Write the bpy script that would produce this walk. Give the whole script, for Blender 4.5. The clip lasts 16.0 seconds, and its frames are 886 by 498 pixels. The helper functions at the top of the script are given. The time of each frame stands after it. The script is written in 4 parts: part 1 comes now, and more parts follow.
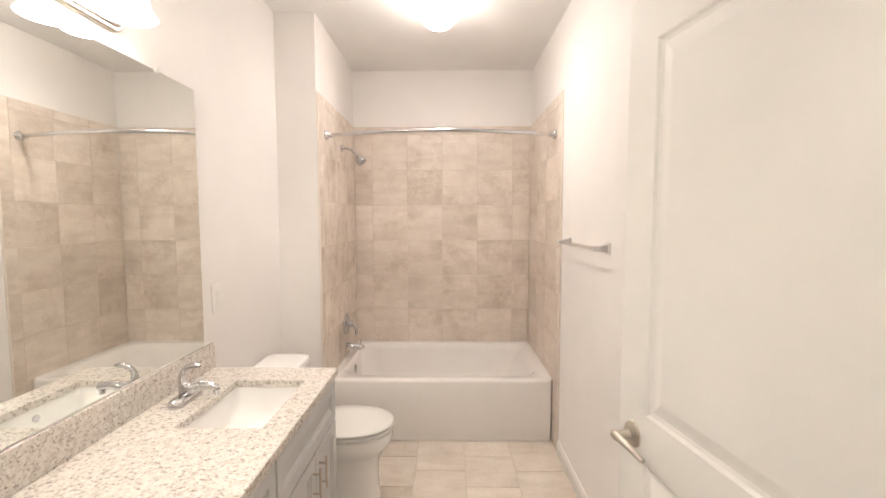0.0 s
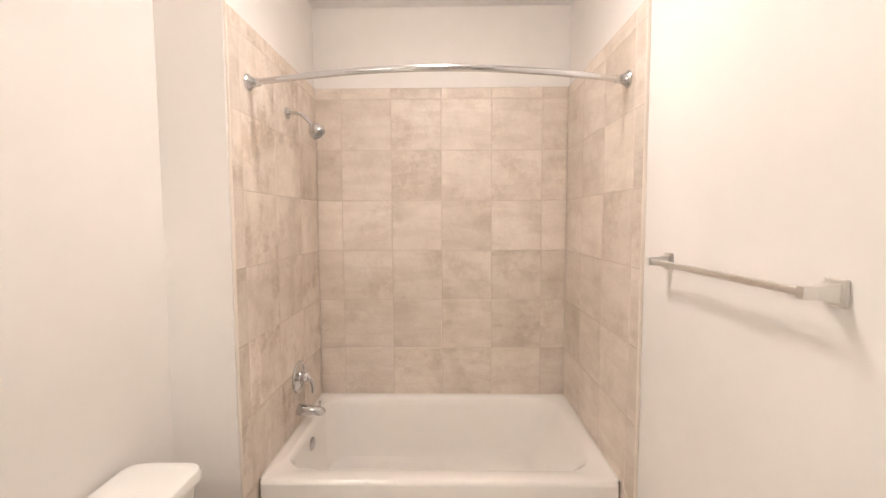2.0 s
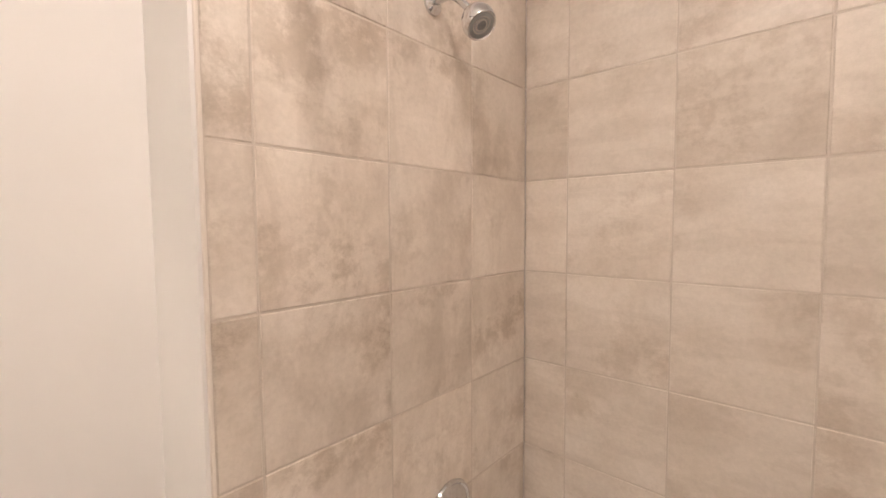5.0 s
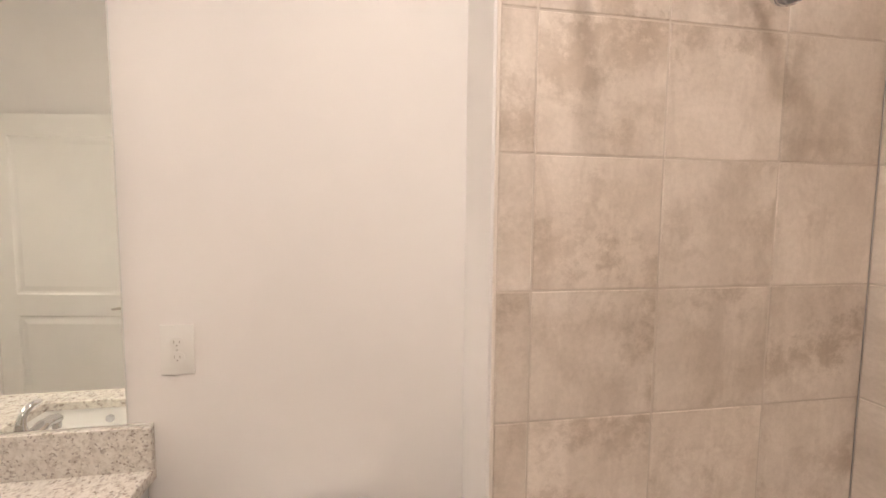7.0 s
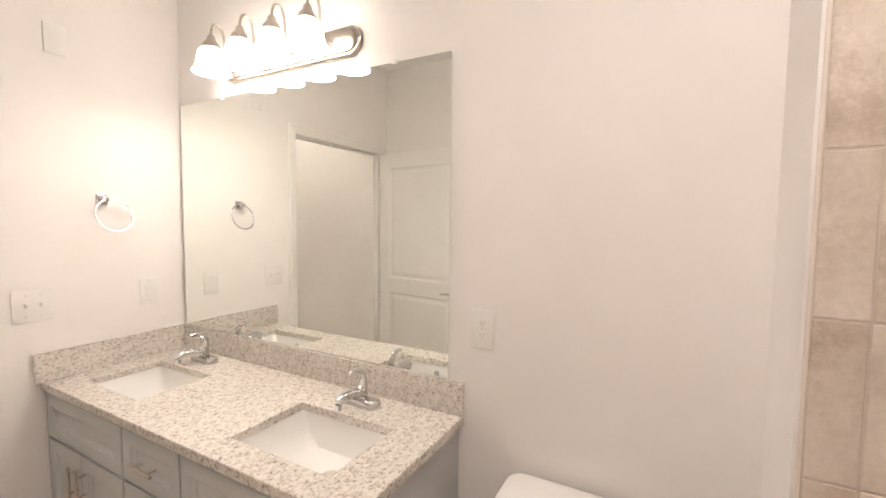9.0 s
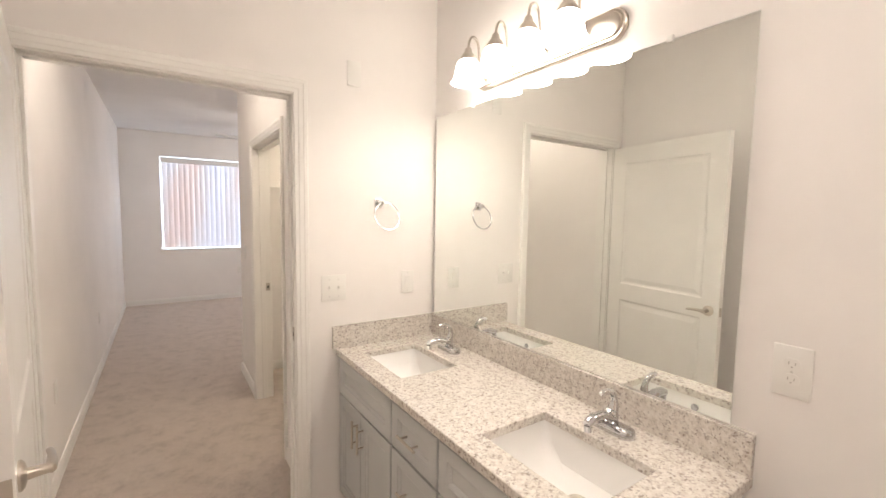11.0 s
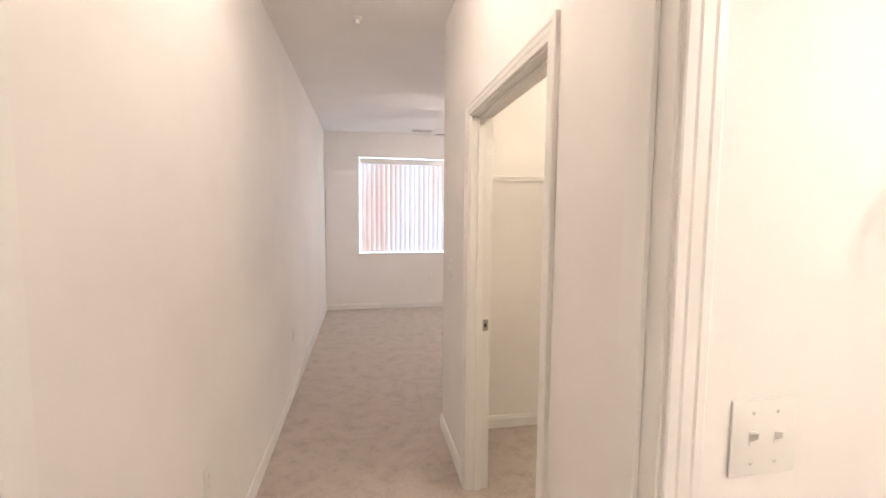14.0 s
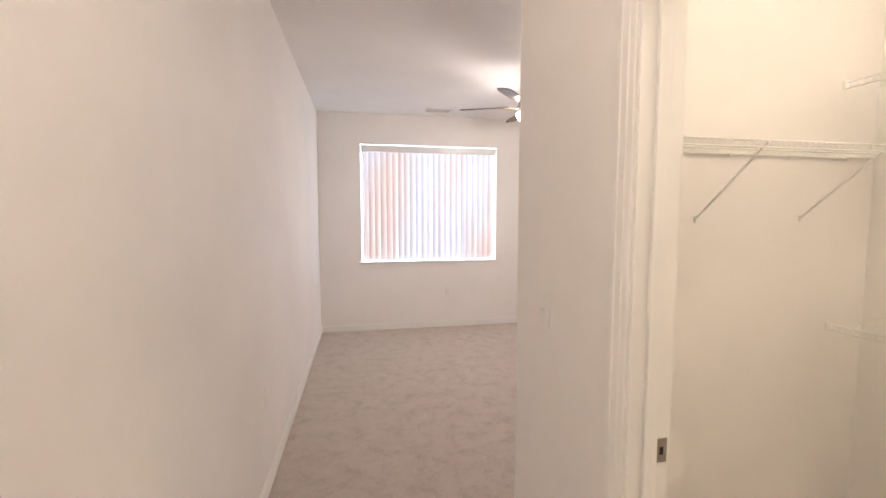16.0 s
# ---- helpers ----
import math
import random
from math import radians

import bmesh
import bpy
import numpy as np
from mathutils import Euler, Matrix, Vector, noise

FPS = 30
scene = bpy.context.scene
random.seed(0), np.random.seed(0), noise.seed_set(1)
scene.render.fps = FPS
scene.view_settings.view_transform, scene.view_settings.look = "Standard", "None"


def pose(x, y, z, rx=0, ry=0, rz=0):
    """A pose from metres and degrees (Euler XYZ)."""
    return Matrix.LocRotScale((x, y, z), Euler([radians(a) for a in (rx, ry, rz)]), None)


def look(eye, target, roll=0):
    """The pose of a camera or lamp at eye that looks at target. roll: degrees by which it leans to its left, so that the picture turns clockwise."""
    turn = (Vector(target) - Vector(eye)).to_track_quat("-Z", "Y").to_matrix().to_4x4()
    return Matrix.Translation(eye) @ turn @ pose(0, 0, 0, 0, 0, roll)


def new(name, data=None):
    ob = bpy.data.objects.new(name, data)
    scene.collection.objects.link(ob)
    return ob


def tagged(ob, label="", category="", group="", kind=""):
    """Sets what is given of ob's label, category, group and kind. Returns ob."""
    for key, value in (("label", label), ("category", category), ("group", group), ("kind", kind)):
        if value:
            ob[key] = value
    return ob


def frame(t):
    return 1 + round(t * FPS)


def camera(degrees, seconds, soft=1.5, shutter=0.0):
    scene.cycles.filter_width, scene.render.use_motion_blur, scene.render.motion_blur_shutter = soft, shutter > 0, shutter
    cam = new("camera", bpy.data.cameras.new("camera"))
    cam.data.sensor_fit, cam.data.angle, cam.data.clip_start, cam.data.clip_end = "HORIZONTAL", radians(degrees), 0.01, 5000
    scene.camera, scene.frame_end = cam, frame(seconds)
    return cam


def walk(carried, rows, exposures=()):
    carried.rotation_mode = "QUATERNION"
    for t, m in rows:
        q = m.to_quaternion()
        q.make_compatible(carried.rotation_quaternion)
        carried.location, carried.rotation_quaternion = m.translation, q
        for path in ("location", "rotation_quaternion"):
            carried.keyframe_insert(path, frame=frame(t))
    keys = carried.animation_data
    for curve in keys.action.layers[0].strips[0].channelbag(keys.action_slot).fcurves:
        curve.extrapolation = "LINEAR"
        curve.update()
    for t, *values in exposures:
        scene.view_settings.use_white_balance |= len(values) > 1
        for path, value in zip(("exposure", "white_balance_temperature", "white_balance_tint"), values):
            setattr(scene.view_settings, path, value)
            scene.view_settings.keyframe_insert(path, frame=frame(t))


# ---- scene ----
cam = camera(93.1, 16.0)
PATH = [
    (0, (0.054, -0.065, 1.524), (0.028, 1.93, 1.385), -0.1),
    (0.5, (0.05, 0.246, 1.513), (0.02, 2.242, 1.377), -0.1),
    (1, (0.037, 0.525, 1.51), (0.002, 2.52, 1.372), -0.1),
    (1.5, (0.013, 0.778, 1.514), (-0.017, 2.773, 1.376), -0.2),
    (2, (0.052, 1.039, 1.529), (0.018, 3.034, 1.393), -0.2),
    (2.5, (0.069, 1.305, 1.523), (0.036, 3.3, 1.386), -0.2),
    (3, (0.065, 1.535, 1.523), (-0.101, 3.523, 1.387), -0.2),
    (3.2, (0.052, 1.64, 1.528), (-0.193, 3.62, 1.387), -0.1),
    (5.3, (-0.008, 2.381, 1.505), (-1.508, 3.698, 1.371), -0.1),
    (5.5, (0.007, 2.382, 1.509), (-1.588, 3.579, 1.359), 0.1),
    (6, (0.052, 2.346, 1.528), (-1.72, 3.261, 1.375), 0.3),
    (6.5, (0.089, 2.333, 1.528), (-1.808, 2.948, 1.37), 0.3),
    (7, (0.126, 2.343, 1.511), (-1.841, 2.674, 1.356), 0.5),
    (7.5, (0.165, 2.366, 1.508), (-1.83, 2.372, 1.368), 0.42),
    (8, (0.203, 2.378, 1.516), (-1.764, 2.04, 1.389), 0.63),
    (8.5, (0.226, 2.359, 1.516), (-1.665, 1.715, 1.387), 0.7),
    (9, (0.232, 2.377, 1.516), (-1.524, 1.429, 1.383), 0.6),
    (9.5, (0.25, 2.348, 1.533), (-1.367, 1.181, 1.374), 0.39),
    (10, (0.254, 2.319, 1.533), (-1.204, 0.96, 1.373), 0.1),
    (10.2, (0.264, 2.3, 1.532), (-1.127, 0.872, 1.373), 0.3),
    (12.3, (0.23, 1.772, 1.551), (-0.384, -0.125, 1.386), 0.52),
    (12.5, (0.188, 1.653, 1.542), (-0.35, -0.266, 1.379), 0.38),
    (13, (0.172, 1.394, 1.525), (-0.242, -0.556, 1.365), 0.65),
    (13.5, (0.2, 1.05, 1.52), (-0.167, -0.91, 1.357), 0.42),
    (14, (0.2, 0.742, 1.524), (-0.168, -1.218, 1.361), 0.45),
    (14.5, (0.215, 0.411, 1.507), (-0.156, -1.547, 1.346), 0.2),
    (15, (0.253, 0.113, 1.514), (-0.11, -1.847, 1.347), 0.2),
    (15.5, (0.223, -0.249, 1.484), (-0.131, -2.212, 1.334), 0.2),
    (16, (0.277, -0.536, 1.506), (-0.105, -2.493, 1.347), 0.0),
]
EXPOSURES = [(0.0, 1.08, 6300, 8), (1.0, 1.08, 6400, 9), (3.0, 1.06, 6500, 10), (5.5, 0.84, 6650, 11), (7.5, 0.82, 6600, 11), (9.0, 0.81, 6480, 10), (12.5, 0.98, 6550, 9), (14.5, 1.06, 6650, 12), (16.0, 1.08, 6650, 12)]
walk(cam, [(t, look(eye, target, roll)) for t, eye, target, roll in PATH], EXPOSURES)

# ---- light and sky ----
WARM = (1.0, 0.895, 0.83)
world = bpy.data.worlds.new("sky_world")
scene.world = world
world.use_nodes = True
wn = world.node_tree
sky = wn.nodes.new("ShaderNodeTexSky")
sky.sky_type = 'NISHITA'
sky.sun_disc = False
sky.sun_elevation = radians(48)
sky.sun_rotation = radians(200)
wn.nodes["Background"].inputs[1].default_value = 0.12
wn.links.new(sky.outputs[0], wn.nodes["Background"].inputs[0])
sun = new("sun", bpy.data.lights.new("sun", 'SUN'))
sun.data.energy, sun.data.angle, sun.data.color = 3.0, radians(0.5), (1.0, 0.93, 0.84)
sun.matrix_world = look((0, 8, 12), (-3, -2, 0))

# Fitted plan, in metres
XL, XR = -1.025, 0.775          # bathroom walls
XH = 0.80                       # long wall of the hall and bedroom
XC, XCB = -0.345, -0.46         # closet wall, hall side and closet side
YD, YDH = 0.190, 0.075          # door wall, bathroom side and hall side
YB = 3.63                       # wall behind the tub
YW = 2.60                       # short wing wall at the head of the tub
YF = -6.06                      # window wall of the bedroom
YCI, YCO = -2.05, -2.14         # closet end wall, inner and bedroom side
XCW = -2.005                    # closet side wall
XBW = -3.60                     # bedroom side wall
CEIL = 2.80
TILE_X = 0.762
TILE_Y = 3.62
RIM = 0.435
DX0, DX1, DH = -0.245, 0.66, 2.075       # bathroom door opening
CY0, CY1, CH = -1.405, -0.47, 2.030       # closet opening
WX0, WX1, WZ0, WZ1 = -1.54, 0.275, 0.905, 2.415  # bedroom window


def lamp(name, loc, watts, radius, colour):
    ob = new(name, bpy.data.lights.new(name, 'POINT'))
    ob.data.energy, ob.data.shadow_soft_size, ob.data.color = watts, radius, colour
    ob.location = loc
    return ob


SHADE_Y = [0.655, 0.840, 1.025, 1.210]
SHADE_X = -0.895
for y in SHADE_Y:
    lamp("bulb_light", (SHADE_X, y, 2.160), 1.1, 0.018, WARM)
# Downward fill added under the glowing globe to brighten tub and floor
globe_fill = new("globe_fill", bpy.data.lights.new("globe_fill", 'AREA'))
globe_fill.matrix_world = pose(0.0, 2.40, CEIL - 0.045 - 0.105 * 0.85 * 1.7072 - 0.004)
globe_fill.data.shape, globe_fill.data.size = 'DISK', 0.18
globe_fill.data.energy, globe_fill.data.color = 4.4, WARM
win_light = new("window_light", bpy.data.lights.new("window_light", 'AREA'))
win_light.data.shape, win_light.data.size, win_light.data.size_y = 'RECTANGLE', 1.81, 1.505
win_light.data.energy, win_light.data.color = 34.0, (0.58, 0.77, 1.0)
win_light.matrix_world = look(((WX0 + WX1) / 2, YF - 0.067, (WZ0 + WZ1) / 2), ((WX0 + WX1) / 2, 0, (WZ0 + WZ1) / 2))


# ---- materials ----
def material(name, colour, rough=0.5, metal=0.0, spec=0.5):
    m = bpy.data.materials.new(name)
    m.use_nodes = True
    b = m.node_tree.nodes["Principled BSDF"]
    b.inputs["Base Color"].default_value = (*colour, 1)
    b.inputs["Roughness"].default_value = rough
    b.inputs["Metallic"].default_value = metal
    b.inputs["Specular IOR Level"].default_value = spec
    return m


def node(m, kind, **values):
    n = m.node_tree.nodes.new(kind)
    for k, v in values.items():
        n.inputs[k.replace("_", " ")].default_value = v
    return n


def link(m, a, b):
    m.node_tree.links.new(a, b)


def coords(m):
    return m.node_tree.nodes.new("ShaderNodeTexCoord").outputs["Object"]


def noise_tex(m, vec, scale, detail=4.0, rough=0.55, distort=0.0):
    n = node(m, "ShaderNodeTexNoise", Scale=scale, Detail=detail, Roughness=rough, Distortion=distort)
    link(m, vec, n.inputs["Vector"])
    return n.outputs["Fac"]


def ramp(m, fac, stops):
    r = m.node_tree.nodes.new("ShaderNodeValToRGB")
    e = r.color_ramp.elements
    while len(e) < len(stops):
        e.new(0.5)
    for el, (p, c) in zip(e, stops):
        el.position, el.color = p, (*c, 1)
    link(m, fac, r.inputs[0])
    return r.outputs[0]


def mix(m, fac, a, b, mode='MIX'):
    n = m.node_tree.nodes.new("ShaderNodeMix")
    n.data_type, n.blend_type = 'RGBA', mode
    if isinstance(fac, float):
        n.inputs[0].default_value = fac
    else:
        link(m, fac, n.inputs[0])
    for s, v in ((6, a), (7, b)):
        if isinstance(v, tuple):
            n.inputs[s].default_value = (*v, 1)
        else:
            link(m, v, n.inputs[s])
    return n.outputs[2]


def bump(m, height, strength, distance):
    n = node(m, "ShaderNodeBump", Strength=strength, Distance=distance)
    link(m, height, n.inputs["Height"])
    link(m, n.outputs[0], m.node_tree.nodes["Principled BSDF"].inputs["Normal"])


def bsdf(m):
    return m.node_tree.nodes["Principled BSDF"]


def painted(name, colour, rough, grain=180.0, strength=0.12):
    m = material(name, colour, rough)
    v = coords(m)
    large = noise_tex(m, v, 1.7, 3.0)
    dark = tuple(c * 0.955 for c in colour)
    link(m, ramp(m, large, [(0.35, dark), (0.65, colour)]), bsdf(m).inputs["Base Color"])
    fine = noise_tex(m, v, grain, 3.0, 0.6)
    bump(m, fine, strength, 0.002)
    return m


WALL = painted("wall_paint", (0.88, 0.843, 0.81), 0.62)
CEILING = painted("ceiling_paint", (0.90, 0.88, 0.86), 0.8, 120.0, 0.2)
TRIM = painted("trim_paint", (0.88, 0.855, 0.815), 0.32, 60.0, 0.008)
DOOR = painted("door_paint", (0.86, 0.835, 0.795), 0.36, 45.0, 0.02)
PLATE = material("white_plastic", (0.82, 0.80, 0.76), 0.3)
CAULK = material("caulk", (0.75, 0.72, 0.66), 0.6)
PORCELAIN = material("porcelain", (0.88, 0.86, 0.83), 0.07)
ACRYLIC = material("tub_acrylic", (0.90, 0.865, 0.83), 0.16)
bsdf(ACRYLIC).inputs["Coat Weight"].default_value = 0.3
SEAT = material("seat_plastic", (0.83, 0.81, 0.77), 0.18)
CHROME = material("chrome", (0.66, 0.66, 0.67), 0.05, 1.0)
NICKEL = material("brushed_nickel", (0.56, 0.51, 0.45), 0.28, 1.0)
DARK = material("hole_shade_black", (0.02, 0.02, 0.02), 0.7)
MIRROR = material("mirror_glass", (0.93, 0.95, 0.92), 0.005, 1.0)
MIRROR_EDGE = material("mirror_edge", (0.66, 0.70, 0.67), 0.2)
SATIN = material("satin_chrome", (0.82, 0.81, 0.79), 0.28, 1.0)
SLOT = material("slot_shade_grey", (0.50, 0.46, 0.42), 0.6)
WIRE = material("white_coated_wire", (0.82, 0.80, 0.76), 0.35)
SCREW = material("painted_screw", (0.66, 0.64, 0.60), 0.35, 0.4)
VENT_DARK = material("vent_shadow_grey", (0.16, 0.16, 0.17), 0.7)
BLADE = material("fan_blade_wood", (0.12, 0.07, 0.045), 0.4)
link(BLADE, ramp(BLADE, noise_tex(BLADE, coords(BLADE), 14.0, 5.0), [(0.3, (0.07, 0.04, 0.025)), (0.7, (0.16, 0.095, 0.06))]), bsdf(BLADE).inputs["Base Color"])

# Grey painted cabinet
CABINET = material("grey_cabinet_paint", (0.36, 0.37, 0.38), 0.38)
_v = coords(CABINET)
link(CABINET, ramp(CABINET, noise_tex(CABINET, _v, 3.0, 4.0), [(0.3, (0.49, 0.49, 0.485)), (0.7, (0.54, 0.54, 0.53))]), bsdf(CABINET).inputs["Base Color"])
bump(CABINET, noise_tex(CABINET, _v, 90.0), 0.05, 0.001)

# Speckled granite
GRANITE = material("speckled_granite", (0.6, 0.55, 0.5), 0.12)
_v = coords(GRANITE)
_vo = node(GRANITE, "ShaderNodeTexVoronoi", Scale=150.0, Randomness=1.0)
link(GRANITE, _v, _vo.inputs["Vector"])
_sep = GRANITE.node_tree.nodes.new("ShaderNodeSeparateColor")
link(GRANITE, _vo.outputs["Color"], _sep.inputs[0])
_cells = ramp(GRANITE, _sep.outputs[0], [(0.0, (0.78, 0.745, 0.69)), (0.42, (0.69, 0.65, 0.59)), (0.60, (0.58, 0.53, 0.46)), (0.76, (0.74, 0.69, 0.625)), (0.88, (0.42, 0.355, 0.31)), (0.97, (0.16, 0.125, 0.105))])
_cloud = noise_tex(GRANITE, _v, 48.0, 6.0, 0.72, 0.3)
_grey = ramp(GRANITE, _cloud, [(0.38, (0.40, 0.34, 0.30)), (0.50, (0.70, 0.65, 0.59)), (0.7, (0.80, 0.76, 0.71))])
_fl = ramp(GRANITE, noise_tex(GRANITE, _v, 95.0, 5.0, 0.75), [(0.585, (1, 1, 1)), (0.66, (0.32, 0.265, 0.215))])
_c1 = mix(GRANITE, 0.5, _cells, _grey)
link(GRANITE, mix(GRANITE, 0.85, _c1, _fl, 'MULTIPLY'), bsdf(GRANITE).inputs["Base Color"])
bump(GRANITE, _cloud, 0.02, 0.001)


def stone_tile(name, light, mid, dark, rough, amount, bands=(1.3, 5.5, 1.0), spread=(0.46, 0.60), veil_dark=(0.90, 0.885, 0.87)):
    m = material(name, mid, rough)
    info = m.node_tree.nodes.new("ShaderNodeObjectInfo")
    add = m.node_tree.nodes.new("ShaderNodeVectorMath")
    add.operation = 'MULTIPLY_ADD'
    comb = m.node_tree.nodes.new("ShaderNodeCombineXYZ")
    for i in range(3):
        link(m, info.outputs["Random"], comb.inputs[i])
    link(m, comb.outputs[0], add.inputs[0])
    add.inputs[1].default_value = (37.0, 53.0, 71.0)
    link(m, coords(m), add.inputs[2])
    v = add.outputs[0]
    cloud = noise_tex(m, v, 3.4, 7.0, 0.62, 0.35)
    c = ramp(m, cloud, [(0.36, dark), (0.50, mid), (0.63, light)])
    # long soft bands, as in sawn stone
    band = node(m, "ShaderNodeVectorMath")
    band.operation = 'MULTIPLY'
    band.inputs[1].default_value = bands
    link(m, v, band.inputs[0])
    veil = ramp(m, noise_tex(m, band.outputs[0], 2.6, 6.0, 0.6, 0.5), [(0.42, veil_dark), (0.56, (1, 1, 1))])
    c = mix(m, 0.75, c, veil, 'MULTIPLY')
    # ragged dark stains that gather in some places only
    ragged = ramp(m, noise_tex(m, v, 9.0, 12.0, 0.76, 0.12), [(0.46, (0, 0, 0)), (0.58, (1, 1, 1))])
    gather = ramp(m, noise_tex(m, v, 2.3, 3.0, 0.5, 0.2), [(spread[0], (0, 0, 0)), (spread[1], (1, 1, 1))])
    both = mix(m, 1.0, ragged, gather, 'MULTIPLY')
    c = mix(m, both, c, mix(m, 1.0, c, amount, 'MULTIPLY'))
    fleck = ramp(m, noise_tex(m, v, 75.0, 5.0, 0.8), [(0.36, (0.86, 0.85, 0.83)), (0.60, (1, 1, 1))])
    c = mix(m, 0.6, c, fleck, 'MULTIPLY')
    tone = ramp(m, info.outputs["Random"], [(0.0, (0.88, 0.865, 0.845)), (0.3, (0.95, 0.945, 0.94)), (0.7, (1.0, 1.0, 1.0)), (1.0, (1.05, 1.045, 1.04))])
    link(m, mix(m, 1.0, c, tone, 'MULTIPLY'), bsdf(m).inputs["Base Color"])
    bump(m, noise_tex(m, v, 30.0, 5.0, 0.65), 0.10, 0.002)
    return m


TILE = stone_tile("beige_stone_tile", (0.86, 0.775, 0.695), (0.815, 0.725, 0.64), (0.735, 0.645, 0.56), 0.42, (0.86, 0.83, 0.80))
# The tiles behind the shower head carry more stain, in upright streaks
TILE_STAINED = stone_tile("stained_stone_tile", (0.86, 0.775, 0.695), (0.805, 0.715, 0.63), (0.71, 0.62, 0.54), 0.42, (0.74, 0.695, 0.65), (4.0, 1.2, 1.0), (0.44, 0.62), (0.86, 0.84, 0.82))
FLOOR_TILE = stone_tile("beige_floor_tile", (0.85, 0.775, 0.69), (0.80, 0.72, 0.63), (0.73, 0.645, 0.56), 0.36, (0.92, 0.90, 0.88))
FLOOR_GROUT = painted("floor_grout", (0.72, 0.64, 0.56), 0.8, 240.0, 0.2)
GROUT = painted("grout", (0.67, 0.585, 0.505), 0.85, 240.0, 0.3)

# Cut-pile carpet
CARPET = material("cut_pile_carpet", (0.4, 0.33, 0.29), 0.95, 0.0, 0.1)
_v = coords(CARPET)
_patch = noise_tex(CARPET, _v, 7.5, 9.0, 0.78, 0.0)
_big = ramp(CARPET, _patch, [(0.36, (0.51, 0.43, 0.37)), (0.50, (0.65, 0.555, 0.485)), (0.66, (0.70, 0.605, 0.53))])
_tuft = ramp(CARPET, noise_tex(CARPET, _v, 70.0, 4.0, 0.8), [(0.36, (0.80, 0.79, 0.78)), (0.60, (1, 1, 1))])
_fib = noise_tex(CARPET, _v, 420.0, 3.0, 0.8)
_fine = ramp(CARPET, _fib, [(0.3, (0.68, 0.66, 0.64)), (0.62, (1, 1, 1))])
_big = mix(CARPET, 0.6, _big, _tuft, 'MULTIPLY')
link(CARPET, mix(CARPET, 0.7, _big, _fine, 'MULTIPLY'), bsdf(CARPET).inputs["Base Color"])
bsdf(CARPET).inputs["Sheen Weight"].default_value = 0.25
bump(CARPET, _fib, 0.8, 0.006)


def glowing(name, colour, strength):
    m = material(name, (0.85, 0.83, 0.80), 0.3)
    bsdf(m).inputs["Emission Color"].default_value = (*colour, 1)
    bsdf(m).inputs["Emission Strength"].default_value = strength
    return m


SHADE_GLOW = glowing("lit_frosted_glass", (1.0, 0.91, 0.82), 7.0)
BULB_GLOW = glowing("lit_bulb", (1.0, 0.89, 0.80), 12.0)
GLOBE_GLOW = glowing("lit_globe", (1.0, 0.895, 0.83), 17.0)
CLOSET_GLOW = glowing("lit_closet_dome", (1.0, 0.89, 0.72), 27.0)
HALL_GLOW = glowing("lit_hall_dome", (1.0, 0.88, 0.77), 17.0)
FAN_GLOW = glowing("lit_fan_bowl", (1.0, 0.92, 0.88), 85.0)

# Translucent blind slats, with the outdoor light's tint put into their colour
SLAT = material("blind_vinyl_daylight_tint", (0.78, 0.74, 0.72), 0.5)
_geo = SLAT.node_tree.nodes.new("ShaderNodeNewGeometry")
_map = SLAT.node_tree.nodes.new("ShaderNodeVectorMath")
_map.operation = 'MULTIPLY'
_map.inputs[1].default_value = (1.0, 1.0, 0.25)
link(SLAT, _geo.outputs["Position"], _map.inputs[0])
# Pink to lilac zones stand in for coloured daylight showing through the vinyl
_sc = ramp(SLAT, noise_tex(SLAT, _map.outputs[0], 1.6, 3.0, 0.6), [(0.38, (0.83, 0.71, 0.66)), (0.50, (0.83, 0.77, 0.75)), (0.60, (0.84, 0.81, 0.83))])
link(SLAT, _sc, bsdf(SLAT).inputs["Base Color"])
_tr = SLAT.node_tree.nodes.new("ShaderNodeBsdfTranslucent")
link(SLAT, _sc, _tr.inputs[0])
_ms = SLAT.node_tree.nodes.new("ShaderNodeMixShader")
_ms.inputs[0].default_value = 0.27
link(SLAT, bsdf(SLAT).outputs[0], _ms.inputs[1])
link(SLAT, _tr.outputs[0], _ms.inputs[2])
link(SLAT, _ms.outputs[0], SLAT.node_tree.nodes["Material Output"].inputs[0])
GLASS = material("window_glass", (1, 1, 1), 0.0)
bsdf(GLASS).inputs["Transmission Weight"].default_value = 1.0


# ---- mesh helpers ----
def mesh_from(name, bm, mat, smooth=False):
    bmesh.ops.recalc_face_normals(bm, faces=bm.faces[:])
    me = bpy.data.meshes.new(name)
    bm.to_mesh(me)
    bm.free()
    me.materials.append(mat)
    if smooth:
        for p in me.polygons:
            p.use_smooth = True
        me.set_sharp_from_angle(angle=radians(38))
    return me


def part(name, bm, mat, parent, label="", smooth=True):
    ob = new(name, mesh_from(name, bm, mat, smooth))
    ob.parent = parent
    ob.matrix_parent_inverse = parent.matrix_basis.inverted() if parent.parent is None else Matrix.Identity(4)
    return tagged(ob, label) if label else ob


def sub(name, bm, mat, parent, label="", smooth=True):
    ob = new(name, mesh_from(name, bm, mat, smooth))
    ob.parent = parent
    return tagged(ob, label) if label else ob


def thing(name, loc, label, category, group="", kind=""):
    ob = new(name)
    ob.empty_display_size = 0.05
    ob.matrix_basis = Matrix.Translation(loc)
    return tagged(ob, label, category, group, kind)


